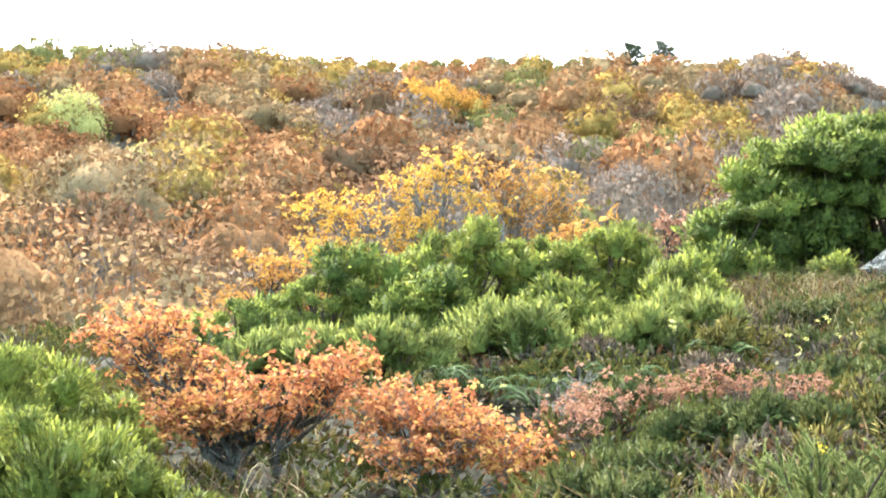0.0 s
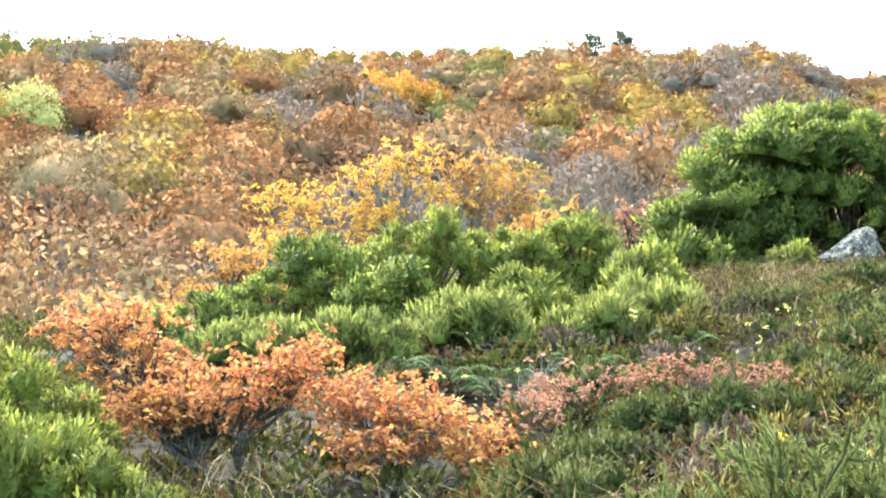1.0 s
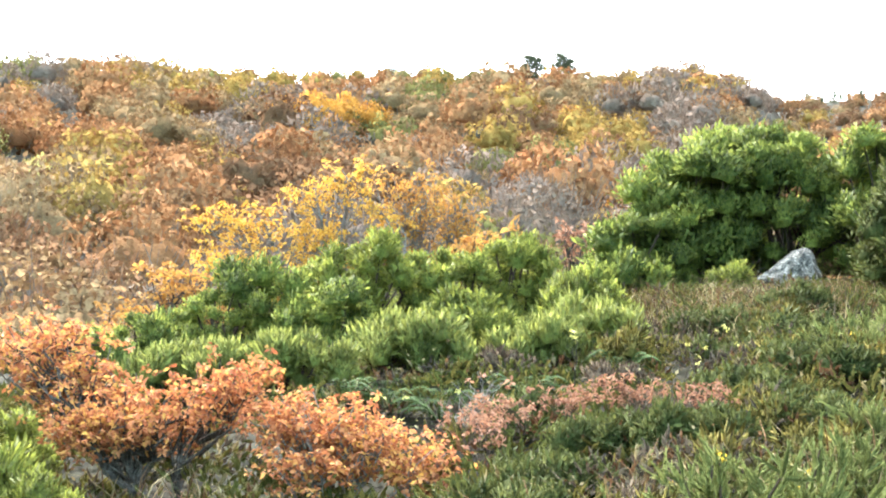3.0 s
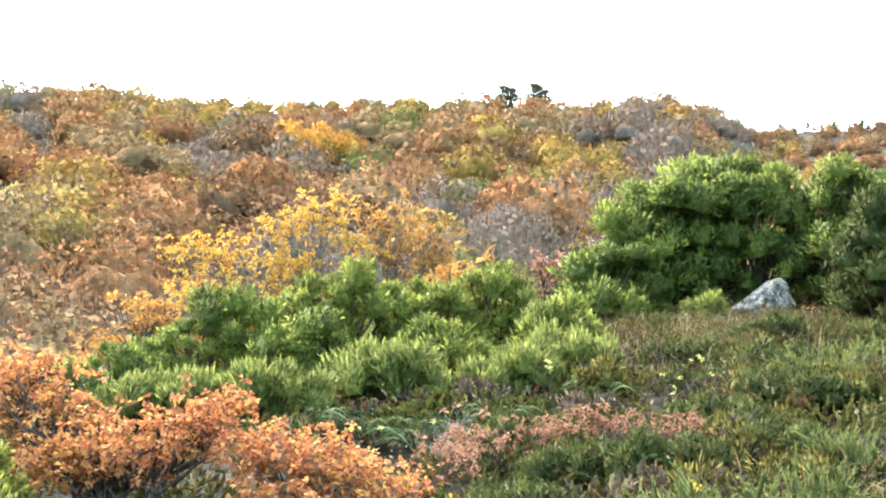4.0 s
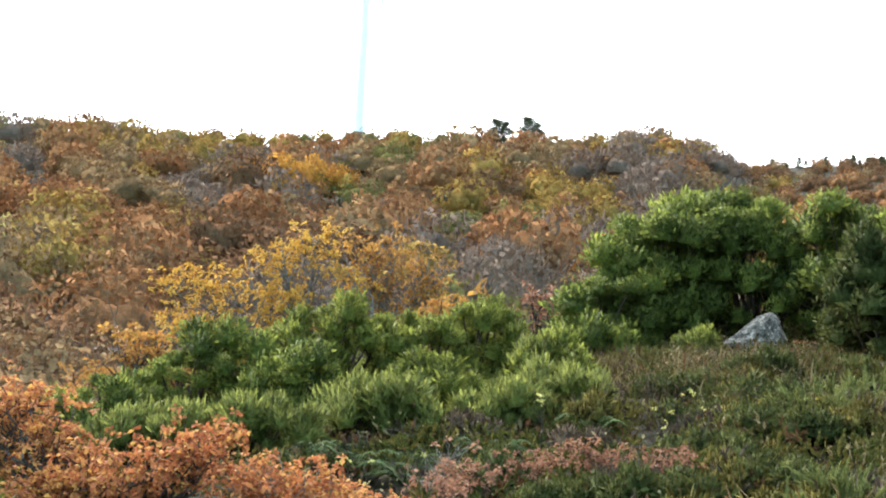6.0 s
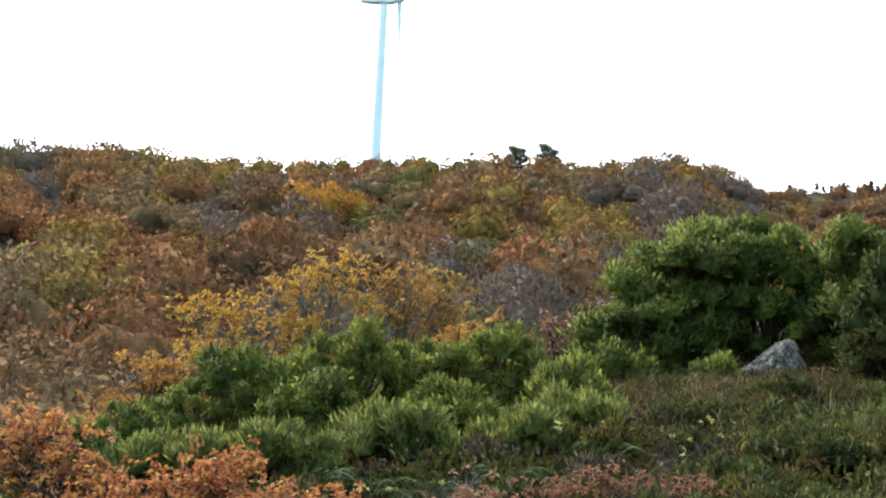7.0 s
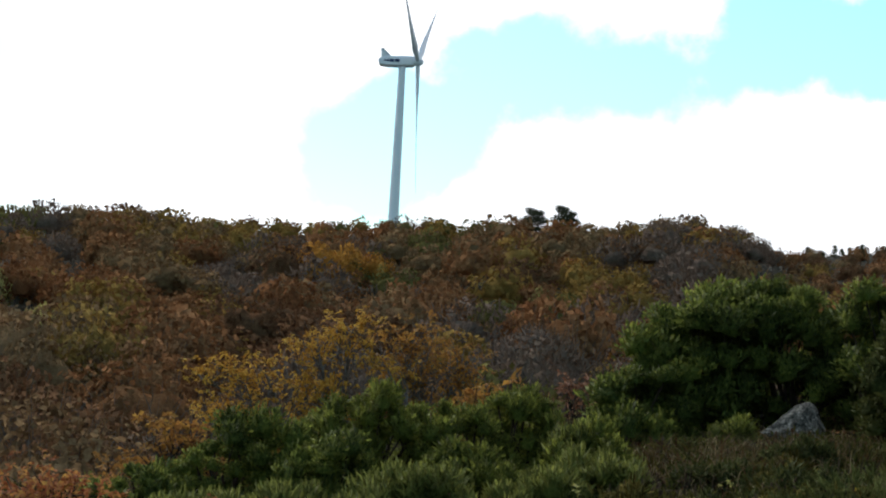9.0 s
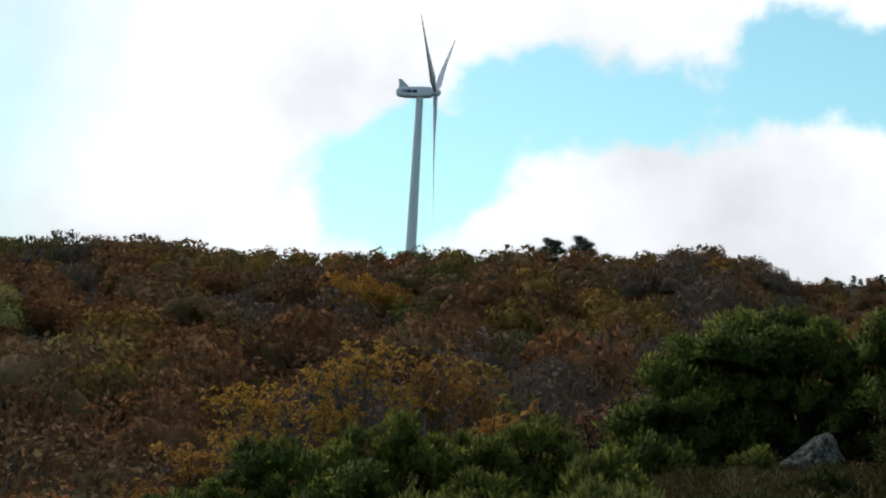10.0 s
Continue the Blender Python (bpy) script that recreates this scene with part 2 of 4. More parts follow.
class Geo:
    """Faces gathered in bulk: vertices, faces of three or four corners, a material number for each, and, for foliage, rounded shading normals."""

    def __init__(self):
        self.v, self.f, self.m, self.nor, self.n = [], [], [], [], 0

    def add(self, verts, faces, mat=0, nor=None):
        verts = np.asarray(verts, dtype=np.float32).reshape(-1, 3)
        faces = np.asarray(faces, dtype=np.int64)
        self.v.append(verts)
        self.f.append(faces + self.n)
        self.m.append(np.full(len(faces), mat, dtype=np.int32))
        if nor is not None:
            self.nor.append(np.asarray(nor, dtype=np.float32).reshape(-1, 3))
        self.n += len(verts)
        return self

    def join(self, other, m=None, mat=None):
        """Another Geo's faces, moved by the 4 x 4 array m."""
        base = self.n
        for v in other.v:
            self.v.append((v @ m[:3, :3].T + m[:3, 3]).astype(np.float32) if m is not None else v)
        for d in other.nor:
            self.nor.append((d @ m[:3, :3].T).astype(np.float32) if m is not None else d)
        for f, k in zip(other.f, other.m):
            self.f.append(f + base)
            self.m.append(k if mat is None else np.full_like(k, mat))
        self.n += other.n
        return self

    def mesh(self, name, materials, smooth=False):
        me = bpy.data.meshes.new(name)
        v = np.concatenate(self.v)
        sizes = np.concatenate([np.full(len(f), f.shape[1]) for f in self.f])
        flat = np.concatenate([f.ravel() for f in self.f])
        me.vertices.add(len(v))
        me.vertices.foreach_set("co", v.ravel())
        me.loops.add(len(flat))
        me.loops.foreach_set("vertex_index", flat.astype(np.int32))
        me.polygons.add(len(sizes))
        starts = np.concatenate([[0], np.cumsum(sizes)[:-1]])
        me.polygons.foreach_set("loop_start", starts.astype(np.int32))
        me.polygons.foreach_set("material_index", np.concatenate(self.m))
        me.polygons.foreach_set("use_smooth", np.full(len(sizes), smooth or bool(self.nor)))
        for m in materials:
            me.materials.append(m)
        me.update(calc_edges=True)
        if self.nor:
            me.normals_split_custom_set_from_vertices(unit(np.concatenate(self.nor)).tolist())
        return me


def unit(v):
    return v / np.maximum(np.linalg.norm(v, axis=-1, keepdims=True), 1e-9)


def leaf_quads(geo, rng, p, size, aspect=0.55, up=0.3, mat=0, out=None):
    """Leaves: folded four-cornered blades at the points p, turned at random, their faces rather upward."""
    n = len(p)
    if n == 0:
        return
    size = np.broadcast_to(size, n) * rng.uniform(0.65, 1.35, n)
    nor = unit(rng.normal(size=(n, 3)) * 0.8 + np.array((0, 0, up * 3))) if out is None else unit(rng.normal(size=(n, 3)) * 0.34 + out * 1.6)
    side = unit(np.cross(rng.normal(size=(n, 3)) + (0, 0, -0.1), nor))
    d = np.cross(nor, side)
    L, W = (d * size[:, None]), side * (size * aspect)[:, None] * 0.5
    fold = nor * (size * 0.12)[:, None]
    v = np.stack([p - L * 0.5, p + W + fold, p + L * 0.5, p - W + fold], 1)
    geo.add(v, np.arange(4 * n).reshape(n, 4), mat)


def leaf_sheet(geo, rng, p, out, size, aspect=0.6, mat=0, loose=0.5, soft=0.22, lean=0.0):
    """Leaves over a rounded mass: small four-cornered blades facing outward, shaded with the mass."""
    n = len(p)
    size = (np.broadcast_to(size, n) * rng.uniform(0.6, 1.4, n))[:, None]
    nor = unit(out + rng.normal(size=(n, 3)) * loose)
    d = unit(np.cross(nor, rng.normal(size=(n, 3)))) if lean == 0 else unit(out * 0.5 + (0, 0, lean) + rng.normal(size=(n, 3)) * 0.35)
    w = unit(np.cross(d, nor)) * size * aspect * 0.5
    L = d * size * 0.5
    k = rng.uniform(0.2, 1.0, (4, n, 1))
    v = np.stack([p - L - w * k[0], p + w * 1.1 - L * k[1], p + L + w * k[2], p - w * 1.1 + L * k[3]], 1)
    flip = np.einsum("ij,ij->i", np.cross(v[:, 1] - v[:, 0], v[:, 2] - v[:, 0]), out) < 0
    v[flip] = v[flip][:, ::-1]
    shade = unit(out + rng.normal(size=(n, 3)) * soft)
    geo.add(v, np.arange(4 * n).reshape(n, 4), mat, np.repeat(shade, 4, axis=0))


def inner_mass(geo, rng, c, r, low=-0.4, sides=8, rows=4, mat=0):
    """The dense inside of a crown: a rough dome under its leaves."""
    z = np.linspace(low, 0.9 if rows > 2 else 0.62, rows)
    a = np.arange(sides) * 2 * np.pi / sides
    ring = np.sqrt(1 - z * z)
    d = np.stack([np.cos(a)[None] * ring[:, None], np.sin(a)[None] * ring[:, None], np.repeat(z[:, None], sides, 1)], -1).reshape(-1, 3)
    d = np.concatenate([d, [(0, 0, 1.0)]])
    v = d * np.asarray(r) * rng.uniform(0.72, 1.15, (len(d), 1)) + np.asarray(c)
    f = [(i * sides + k, i * sides + (k + 1) % sides, (i + 1) * sides + (k + 1) % sides, (i + 1) * sides + k) for i in range(rows - 1) for k in range(sides)]
    geo.add(v, f, mat, unit(d + rng.normal(size=d.shape) * 0.3))
    base = geo.n - len(d) + (rows - 1) * sides
    geo.f.append(np.array([(base + k, base + (k + 1) % sides, base + sides) for k in range(sides)]))
    geo.m.append(np.full(sides, mat, dtype=np.int32))


def plumes(geo, rng, p, d, length, width, mat=0, hairs=7):
    """Feathery shoots: a spindle of two crossed blades with short leaves standing off it."""
    n = len(p)
    length, width = np.broadcast_to(length, n)[:, None], np.broadcast_to(width, n)[:, None]
    d = unit(d)
    s = unit(np.cross(d, rng.normal(size=(n, 3))))
    t = np.cross(d, s)
    for w in (s, t):
        v = np.stack([p, p + d * length * 0.45 + w * width * 0.32, p + d * length, p + d * length * 0.45 - w * width * 0.32], 1)
        geo.add(v, np.arange(4 * n).reshape(n, 4), mat)
    for k in range(hairs):
        a = rng.uniform(0, 2 * np.pi, (n, 1))
        o = s * np.cos(a) + t * np.sin(a)
        at = p + d * length * rng.uniform(0.15, 0.9, (n, 1))
        tip = at + (o * 0.62 + d * 0.9) * width * rng.uniform(0.6, 1.1, (n, 1))
        x = np.cross(o, d) * width * 0.16
        geo.add(np.stack([at - x, at + x, tip], 1), np.arange(3 * n).reshape(n, 3), mat)


def tube(geo, pts, radii, sides=6, mat=0):
    """A tapered limb through the points."""
    pts = np.asarray(pts, dtype=float)
    ring = np.arange(sides) * 2 * np.pi / sides
    rows = []
    for i, c in enumerate(pts):
        a = unit(pts[min(i + 1, len(pts) - 1)] - pts[max(i - 1, 0)])
        s = unit(np.cross(a, (0.31, 0.9, 0.2)))
        t = np.cross(a, s)
        rows.append(c + radii[i] * (np.cos(ring)[:, None] * s + np.sin(ring)[:, None] * t))
    f = []
    for i in range(len(pts) - 1):
        for k in range(sides):
            j = (k + 1) % sides
            f.append((i * sides + k, i * sides + j, (i + 1) * sides + j, (i + 1) * sides + k))
    geo.add(np.concatenate(rows), f, mat)


def bent(rng, a, b, n=5, wobble=0.08):
    a, b = np.asarray(a, float), np.asarray(b, float)
    t = np.linspace(0, 1, n)[:, None]
    off = rng.normal(size=(n, 3)) * wobble * np.linalg.norm(b - a)
    off[0] = off[-1] = 0
    return a + (b - a) * t + off


def part(name, geo, materials, parent, label="", smooth=False):
    ob = new(name, geo.mesh(name, materials, smooth))
    ob.parent = parent
    if label:
        tagged(ob, label)
    return ob


# ---- the ground: one sheet, the near bank, the wooded valley, the hill opposite, out to the horizon ----


def smooth(a, b, x):
    t = np.clip((x - a) / (b - a), 0, 1)
    return t * t * (3 - 2 * t)


# the hill's climb from the valley to its crest, and the crest's height as an angle seen from the bank
HILL_D = [0, 45, 62, 80, 100, 150, 220, 290, 330, 400, 540, 800, 2500, 6000]
HILL_RISE = [0, 0, 0.006, 0.04, 0.10, 0.255, 0.51, 0.82, 1.0, 1.07, 1.17, 1.1, 0.6, 0.2]
CREST_AZ = [-25, -15.4, -12, -8, -5, -1, 3, 6, 8.3, 11.2, 13, 14.2, 15, 17, 19.5, 27]
CREST_EL = [6.4, 6.78, 7.1, 7.35, 7.3, 7.4, 7.72, 7.9, 7.8, 8.1, 7.95, 7.6, 7.45, 7.65, 7.75, 7.5]


def height(x, y):
    x, y = np.asarray(x, float), np.asarray(y, float)
    near = -1.2 + 0.12 * x + 0.085 * y + 1.15 * np.exp(-(x * x + y * y) / 16.0)
    near = np.clip(near, -3, 4) + 0.08 * np.sin(0.9 * x + 0.4 * y) * np.sin(0.7 * y - 0.3 * x)
    d = np.hypot(x, y)
    az = np.degrees(np.arctan2(x, np.maximum(y, 1e-3)))
    crest_d = 330 + 130 * smooth(13.6, 15.6, az)
    crest = 1.6 + crest_d * np.tan(np.radians(np.interp(az, CREST_AZ, CREST_EL))) - 3.3
    far = -7.5 + (crest + 7.5) * np.interp(d * 330 / crest_d, HILL_D, HILL_RISE)
    far = far + 1.0 * np.sin(x * 0.045 + 1) * np.sin(y * 0.06) * (1 - smooth(200, 300, d))
    edge = 25.0 + 4.0 * smooth(1, 7, x) + 1.0 * np.sin(x * 0.5)
    blend = smooth(edge, edge + 24.0, y)
    blend = np.where(y < 5, np.maximum(blend, smooth(60, 140, d)), blend)
    return near * (1 - blend) + far * blend


def on_ground(x, y, sink=0.0):
    return (x, y, float(height(x, y)) - sink)


def build_ground():
    r = np.concatenate([np.linspace(0.6, 40, 80), np.geomspace(41, 4500, 90)])
    a = np.radians(np.concatenate([np.linspace(-30, 30, 120), np.linspace(33, 327, 60)]))
    R, A = np.meshgrid(r, a, indexing="ij")
    X, Y = R * np.sin(A), R * np.cos(A)
    v = np.stack([X, Y, height(X, Y)], -1).reshape(-1, 3)
    n, k = R.shape
    i, j = np.meshgrid(np.arange(n - 1), np.arange(k), indexing="ij")
    i, j = i.ravel(), j.ravel()
    jj = (j + 1) % k
    f = np.stack([i * k + j, (i + 1) * k + j, (i + 1) * k + jj, i * k + jj], 1)
    geo = Geo().add(v, f[:, ::-1])
    fan = [((q + 1) % k, q, n * k) for q in range(k)]
    geo.add([(0, 0, float(height(0.0, 0.0)))], np.zeros((0, 3), int))
    geo.f.append(np.array(fan))
    geo.m.append(np.zeros(k, dtype=np.int32))
    tagged(new("ground", geo.mesh("ground", [M_SOIL_SHADE_DARKENED], True)), "peaty heath ground, coloured darker for the shade under scrub and woods", "ground", kind="structure")


build_ground()

# ---- the wind turbine behind the crest ----


def loft(geo, rings, mat=0, caps=True):
    """A skin over closed rings of equal size."""
    k = len(rings[0])
    f = [(i * k + q, i * k + (q + 1) % k, (i + 1) * k + (q + 1) % k, (i + 1) * k + q) for i in range(len(rings) - 1) for q in range(k)]
    geo.add(np.concatenate(rings), f, mat)
    if caps:
        for ring in (rings[0][::-1], rings[-1]):
            geo.add(ring, np.zeros((0, 3), int))
            base = geo.n - k
            geo.f.append(np.array([[base, base + q, base + q + 1] for q in range(1, k - 1)]))
            geo.m.append(np.full(k - 2, mat, dtype=np.int32))


def rounded_ring(half_w, half_h, power=4.0, n=20):
    a = np.arange(n) * 2 * np.pi / n
    c, s = np.cos(a), np.sin(a)
    return np.sign(c) * np.abs(c) ** (2 / power) * half_w, np.sign(s) * np.abs(s) ** (2 / power) * half_h


def build_turbine():
    hub_h = 78.3
    root = tagged(new("wind_turbine"), "white three-bladed wind turbine standing behind the hill crest", "wind turbine")
    root.location = (11.6, 540.0, 50.2)
    # in the root's frame the rotor's axis points along +x
    root.rotation_euler = (0, 0, radians(-11))
    tower = Geo()
    tube(tower, [(0, 0, -6), (0, 0, 20), (0, 0, 50), (0, 0, hub_h - 1.9)], [2.1, 1.85, 1.5, 1.2], 28)
    part("tower", tower, [M_PAINT_SKY_TINT], root, smooth=True)
    nacelle = Geo()
    rings = []
    for x, w, lo, hi in ((-8.0, 0.9, -0.7, 0.6), (-7.6, 1.5, -1.5, 1.1), (-5.0, 1.75, -1.9, 1.6), (0.0, 1.8, -1.95, 1.75), (3.4, 1.75, -1.8, 1.7), (4.0, 1.5, -1.5, 1.5)):
        w_ring, h_ring = rounded_ring(w, (hi - lo) / 2, 5)
        rings.append(np.stack([np.full(20, x), w_ring, h_ring + (hi + lo) / 2 + hub_h], 1))
    loft(nacelle, rings)
    body = part("nacelle", nacelle, [M_PAINT_SKY_TINT], root)
    fin = Geo()
    rings = []
    for x, z in ((-3.4, 1.3), (-5.0, 2.5), (-6.4, 4.1), (-7.1, 4.0), (-6.9, 1.0)):
        rings.append(np.stack([[x, x, x - 0.25, x - 0.25], [-1.45, 1.45, 1.45, -1.45], [z + hub_h, z + hub_h, z + hub_h - 0.35, z + hub_h - 0.35]], 1))
    loft(fin, rings[:4])
    for side in (-1.45, 1.45):
        fin.add([(-3.4, side, hub_h + 1.3), (-6.4, side, hub_h + 4.1), (-7.1, side, hub_h + 4.0), (-7.0, side, hub_h + 1.0)], [(0, 1, 2, 3)])
    part("cooling_fin", fin, [M_PAINT_SKY_TINT], body, "upswept rear cooler fin")
    for k, (x, w, h) in enumerate(((-5.6, 0.5, 0.55), (-4.7, 0.9, 0.7), (-3.3, 1.5, 1.0), (-1.5, 1.6, 1.0))):
        bar = Geo()
        bar.add([(x - w / 2, -1.83, hub_h - 0.1 - h / 2), (x + w / 2, -1.83, hub_h - 0.1 - h / 2), (x + w / 2, -1.83, hub_h - 0.1 + h / 2), (x - w / 2, -1.83, hub_h - 0.1 + h / 2)], [(0, 1, 2, 3)])
        part("marking", bar, [M_MARK], body, "dark blue marking")
    hub = Geo()
    rings = []
    for x, r in ((4.0, 1.35), (4.6, 1.55), (5.6, 1.5), (6.5, 1.05), (7.0, 0.5), (7.1, 0.1)):
        a = np.arange(20) * 2 * np.pi / 20
        rings.append(np.stack([np.full(20, x), r * np.cos(a), hub_h + r * np.sin(a)], 1))
    loft(hub, rings)
    rotor = part("hub", hub, [M_PAINT_SKY_TINT], root, smooth=True)
    blade = Geo()
    rings = []
    for r, chord, thick, twist in ((0.8, 1.5, 1.5, 40), (3.0, 1.7, 1.4, 38), (8.0, 3.0, 0.8, 30), (14, 2.6, 0.5, 22), (24, 1.8, 0.3, 15), (34, 1.1, 0.18, 11), (41, 0.6, 0.1, 9), (43.5, 0.15, 0.04, 8)):
        c, h = rounded_ring(chord / 2, thick / 2, 2.0, 12)
        t = radians(twist)
        bend = 0.6 * (r / 43.0) ** 2
        rings.append(np.stack([5.2 + bend + h * math.cos(t) + c * math.sin(t), c * math.cos(t) - h * math.sin(t), np.full(12, r)], 1))
    loft(blade, rings)
    me = blade.mesh("blade", [M_BLADE_SKY_TINT], True)
    for angle in (189, 69, -51):
        b = new("blade", me)
        b.parent = rotor
        b.matrix_basis = Matrix.Translation((0, 0, hub_h)) @ Matrix.Rotation(radians(angle), 4, "X")


build_turbine()

# ---- the wood ----


def tree_geo(seed, h=7.0, rx=3.2, leaves=900, size=0.3, twigs=60, bare=0.0, lumps=16, limbs=True, low=-0.35, feather=False):
    """A broadleaf tree: its trunk, its limbs and twigs, and a crown of leafy lumps with creases between them."""
    rng = np.random.default_rng(seed)
    stem, wood, crown = Geo(), Geo(), Geo()
    zc, rz = h * 0.56, h * 0.44
    tube(stem, bent(rng, (0, 0, -0.6), (rng.normal() * 0.2, rng.normal() * 0.2, h * 0.72), 4, 0.03), [0.13, 0.10, 0.07, 0.03], 4)
    u = (np.arange(lumps) + 0.5) / lumps
    a = np.arange(lumps) * 2.39996 + rng.uniform(-0.5, 0.5, lumps)
    zz = 1 - (1 - low) * u
    rr = np.sqrt(1 - zz * zz)
    way = np.stack([np.cos(a) * rr, np.sin(a) * rr, zz], 1)
    c = way * rng.uniform(0.56, 0.84, (lumps, 1)) * (rx, rx, rz) + (0, 0, zc)
    r = rx * rng.uniform(0.24, 0.44, lumps)
    if limbs:
        for q in c:
            tube(wood, bent(rng, (0, 0, rng.uniform(0.2, 0.5) * h), q, 3, 0.07), [0.05, 0.03, 0.012], 3)
    k = c[rng.integers(0, lumps, twigs)] + rng.normal(size=(twigs, 3)) * rx * 0.18
    d = unit((k - (0, 0, zc * 0.7)) * 0.5 + rng.normal(size=(twigs, 3)) * 0.4 + (0, 0, 0.9))
    s = unit(np.cross(d, rng.normal(size=(twigs, 3)))) * 0.016
    wood.add(np.stack([k - s, k + s, k + d * rng.uniform(0.5, 1.2, (twigs, 1))], 1), np.arange(3 * twigs).reshape(-1, 3))
    inner_mass(crown, rng, (0, 0, zc), np.array((rx, rx, rz)) * (0.46 if feather else 0.62), low, 8, 4)
    n = int(leaves * (1 - bare))
    pick = rng.choice(lumps, n, p=r * r / (r * r).sum())
    out = unit(rng.normal(size=(n, 3)) + way[pick] * 0.8)
    p = c[pick] + out * (r[pick] * rng.uniform(0.55, 1.12, n))[:, None] * (1, 1, 0.85)
    shade = unit(out * 0.75 + way[pick] * 0.5 + (0, 0, 0.1))
    # leaves among fine upright spray
    cutoff = int(n * (0.3 if feather else 0.76))
    leaf_sheet(crown, rng, p[:cutoff], shade[:cutoff], size, 0.8, loose=0.6, soft=0.2)
    leaf_sheet(crown, rng, p[cutoff:], shade[cutoff:], size * 1.6, 0.16, lean=0.6, soft=0.2)
    return stem, wood, crown


def pine_geo(seed, h=8.0):
    """A pine: a bare stem and flat tiers of needle tufts."""
    rng = np.random.default_rng(seed)
    stem, wood, crown = Geo(), Geo(), Geo()
    tube(stem, bent(rng, (0, 0, -0.6), (0.2, 0, h * 0.97), 5, 0.01), [0.16, 0.13, 0.1, 0.06, 0.02], 6)
    for k in range(40):
        z = h * rng.uniform(0.3, 1.0)
        r = ((h - z) * 0.5 + 0.7) * rng.uniform(0.6, 1.0)
        a = rng.uniform(0, 6.28)
        tip = np.array((math.cos(a) * r, math.sin(a) * r, z + rng.uniform(0, 0.4)))
        tube(wood, bent(rng, (0, 0, z - 0.2), tip, 3, 0.04), [0.05, 0.03, 0.012], 4)
        p = tip * (1, 1, 1) * rng.uniform(0.3, 1.0, (46, 1)) * (1, 1, 0) + (0, 0, tip[2]) + rng.normal(size=(46, 3)) * (0.4, 0.4, 0.25)
        leaf_quads(crown, rng, p, 0.40, 0.45, 0.2)
    return stem, wood, crown


def tree_places(rng, d0, d1, step0, step1, az0, az1):
    out, d = [], d0
    while d < d1:
        step = step0 + (step1 - step0) * (d - d0) / (d1 - d0)
        n = int(radians(az1 - az0) * d / step)
        for i in range(n):
            az = radians(az0 + (az1 - az0) * (i + rng.uniform(0.1, 0.9)) / n)
            r = d + rng.uniform(-0.45, 0.45) * step
            out.append((r * math.sin(az), r * math.cos(az)))
        d += step * 0.95
    return out


KINDS = ["grey", "olive", "tan", "ochre", "copper", "grey", "tan", "ochre", "rust", "copper", "tan", "wine", "ochre", "olive", "grey"]
LOOK = {"rust": "rust-brown", "copper": "copper-orange", "tan": "pale tan", "ochre": "ochre-yellow", "olive": "dull olive", "grey": "almost bare grey", "wine": "dark wine-brown", "bare": "leafless grey-brown", "orange": "glowing orange", "lime": "pale lime-yellow"}


# stands of one kind on the hillside: bearing from the bank in degrees, distance, kind
STANDS = [
    (-14, 163, "rust"), (-10, 225, "copper"), (-8.8, 160, "ochre"), (-11, 134, "wine"), (-12.2, 108, "tan"), (-6.1, 183, "tan"), (-5, 150, "tan"), (-3.2, 158, "wine"),
    (-2.9, 232, "grey"), (-1.2, 262, "copper"), (1.2, 275, "rust"), (0.6, 250, "olive"), (2.9, 300, "rust"), (3.2, 330, "olive"), (3.1, 250, "tan"), (6.1, 240, "tan"), (4, 206, "copper"),
    (6.6, 183, "olive"), (8.4, 211, "ochre"), (11.6, 256, "grey"), (9.7, 295, "tan"), (9.8, 177, "grey"), (7.8, 131, "grey"), (4.6, 140, "grey"), (-14, 135, "ochre"), (-7.5, 110, "copper"),
    (-13.8, 88, "copper"), (-5.9, 272, "tan"), (-11.6, 255, "grey"), (-8.8, 292, "tan"), (-13, 310, "olive"), (-3.4, 197, "grey"), (-5, 315, "ochre"), (-1.5, 205, "copper"), (-9.5, 85, "wine"),
    (-5, 75, "grey"), (-11, 60, "copper"), (-6, 56, "wine"), (0, 60, "wine"), (0, 85, "grey"), (4, 70, "grey"), (13.5, 300, "grey"), (16, 300, "copper"), (16.5, 460, "wine"), (13, 190, "copper"), (12, 320, "ochre"), (5.5, 300, "rust"), (-8, 205, "rust"), (-14.5, 215, "rust"), (-15, 260, "tan"),
]


def kind_at(rng, x, y):
    if 2.5 < math.degrees(math.atan2(x, y)) < 11 and y < 118 and rng.uniform() < 0.8:
        return ["bare", "bare", "wine", "olive"][int(rng.integers(0, 4))]
    if x < 2 and y < 92 and rng.uniform() < 0.8:
        return ["wine", "bare", "tan", "bare", "bare", "wine"][int(rng.integers(0, 6))]
    if rng.uniform() < 0.55:
        az, far = math.degrees(math.atan2(x, y)) + rng.normal() * 0.5, math.hypot(x, y) * (1 + rng.normal() * 0.03)
        return min(STANDS, key=lambda q: ((q[0] - az) / 1.6) ** 2 + (math.log(q[1] / far) / 0.11) ** 2)[2]
    n = noise.noise(Vector((x * 0.022, y * 0.022, 0.3))) * 0.9 + rng.uniform(-0.75, 0.75)
    return KINDS[int(np.clip((n + 1.2) / 2.4, 0, 0.999) * len(KINDS))]


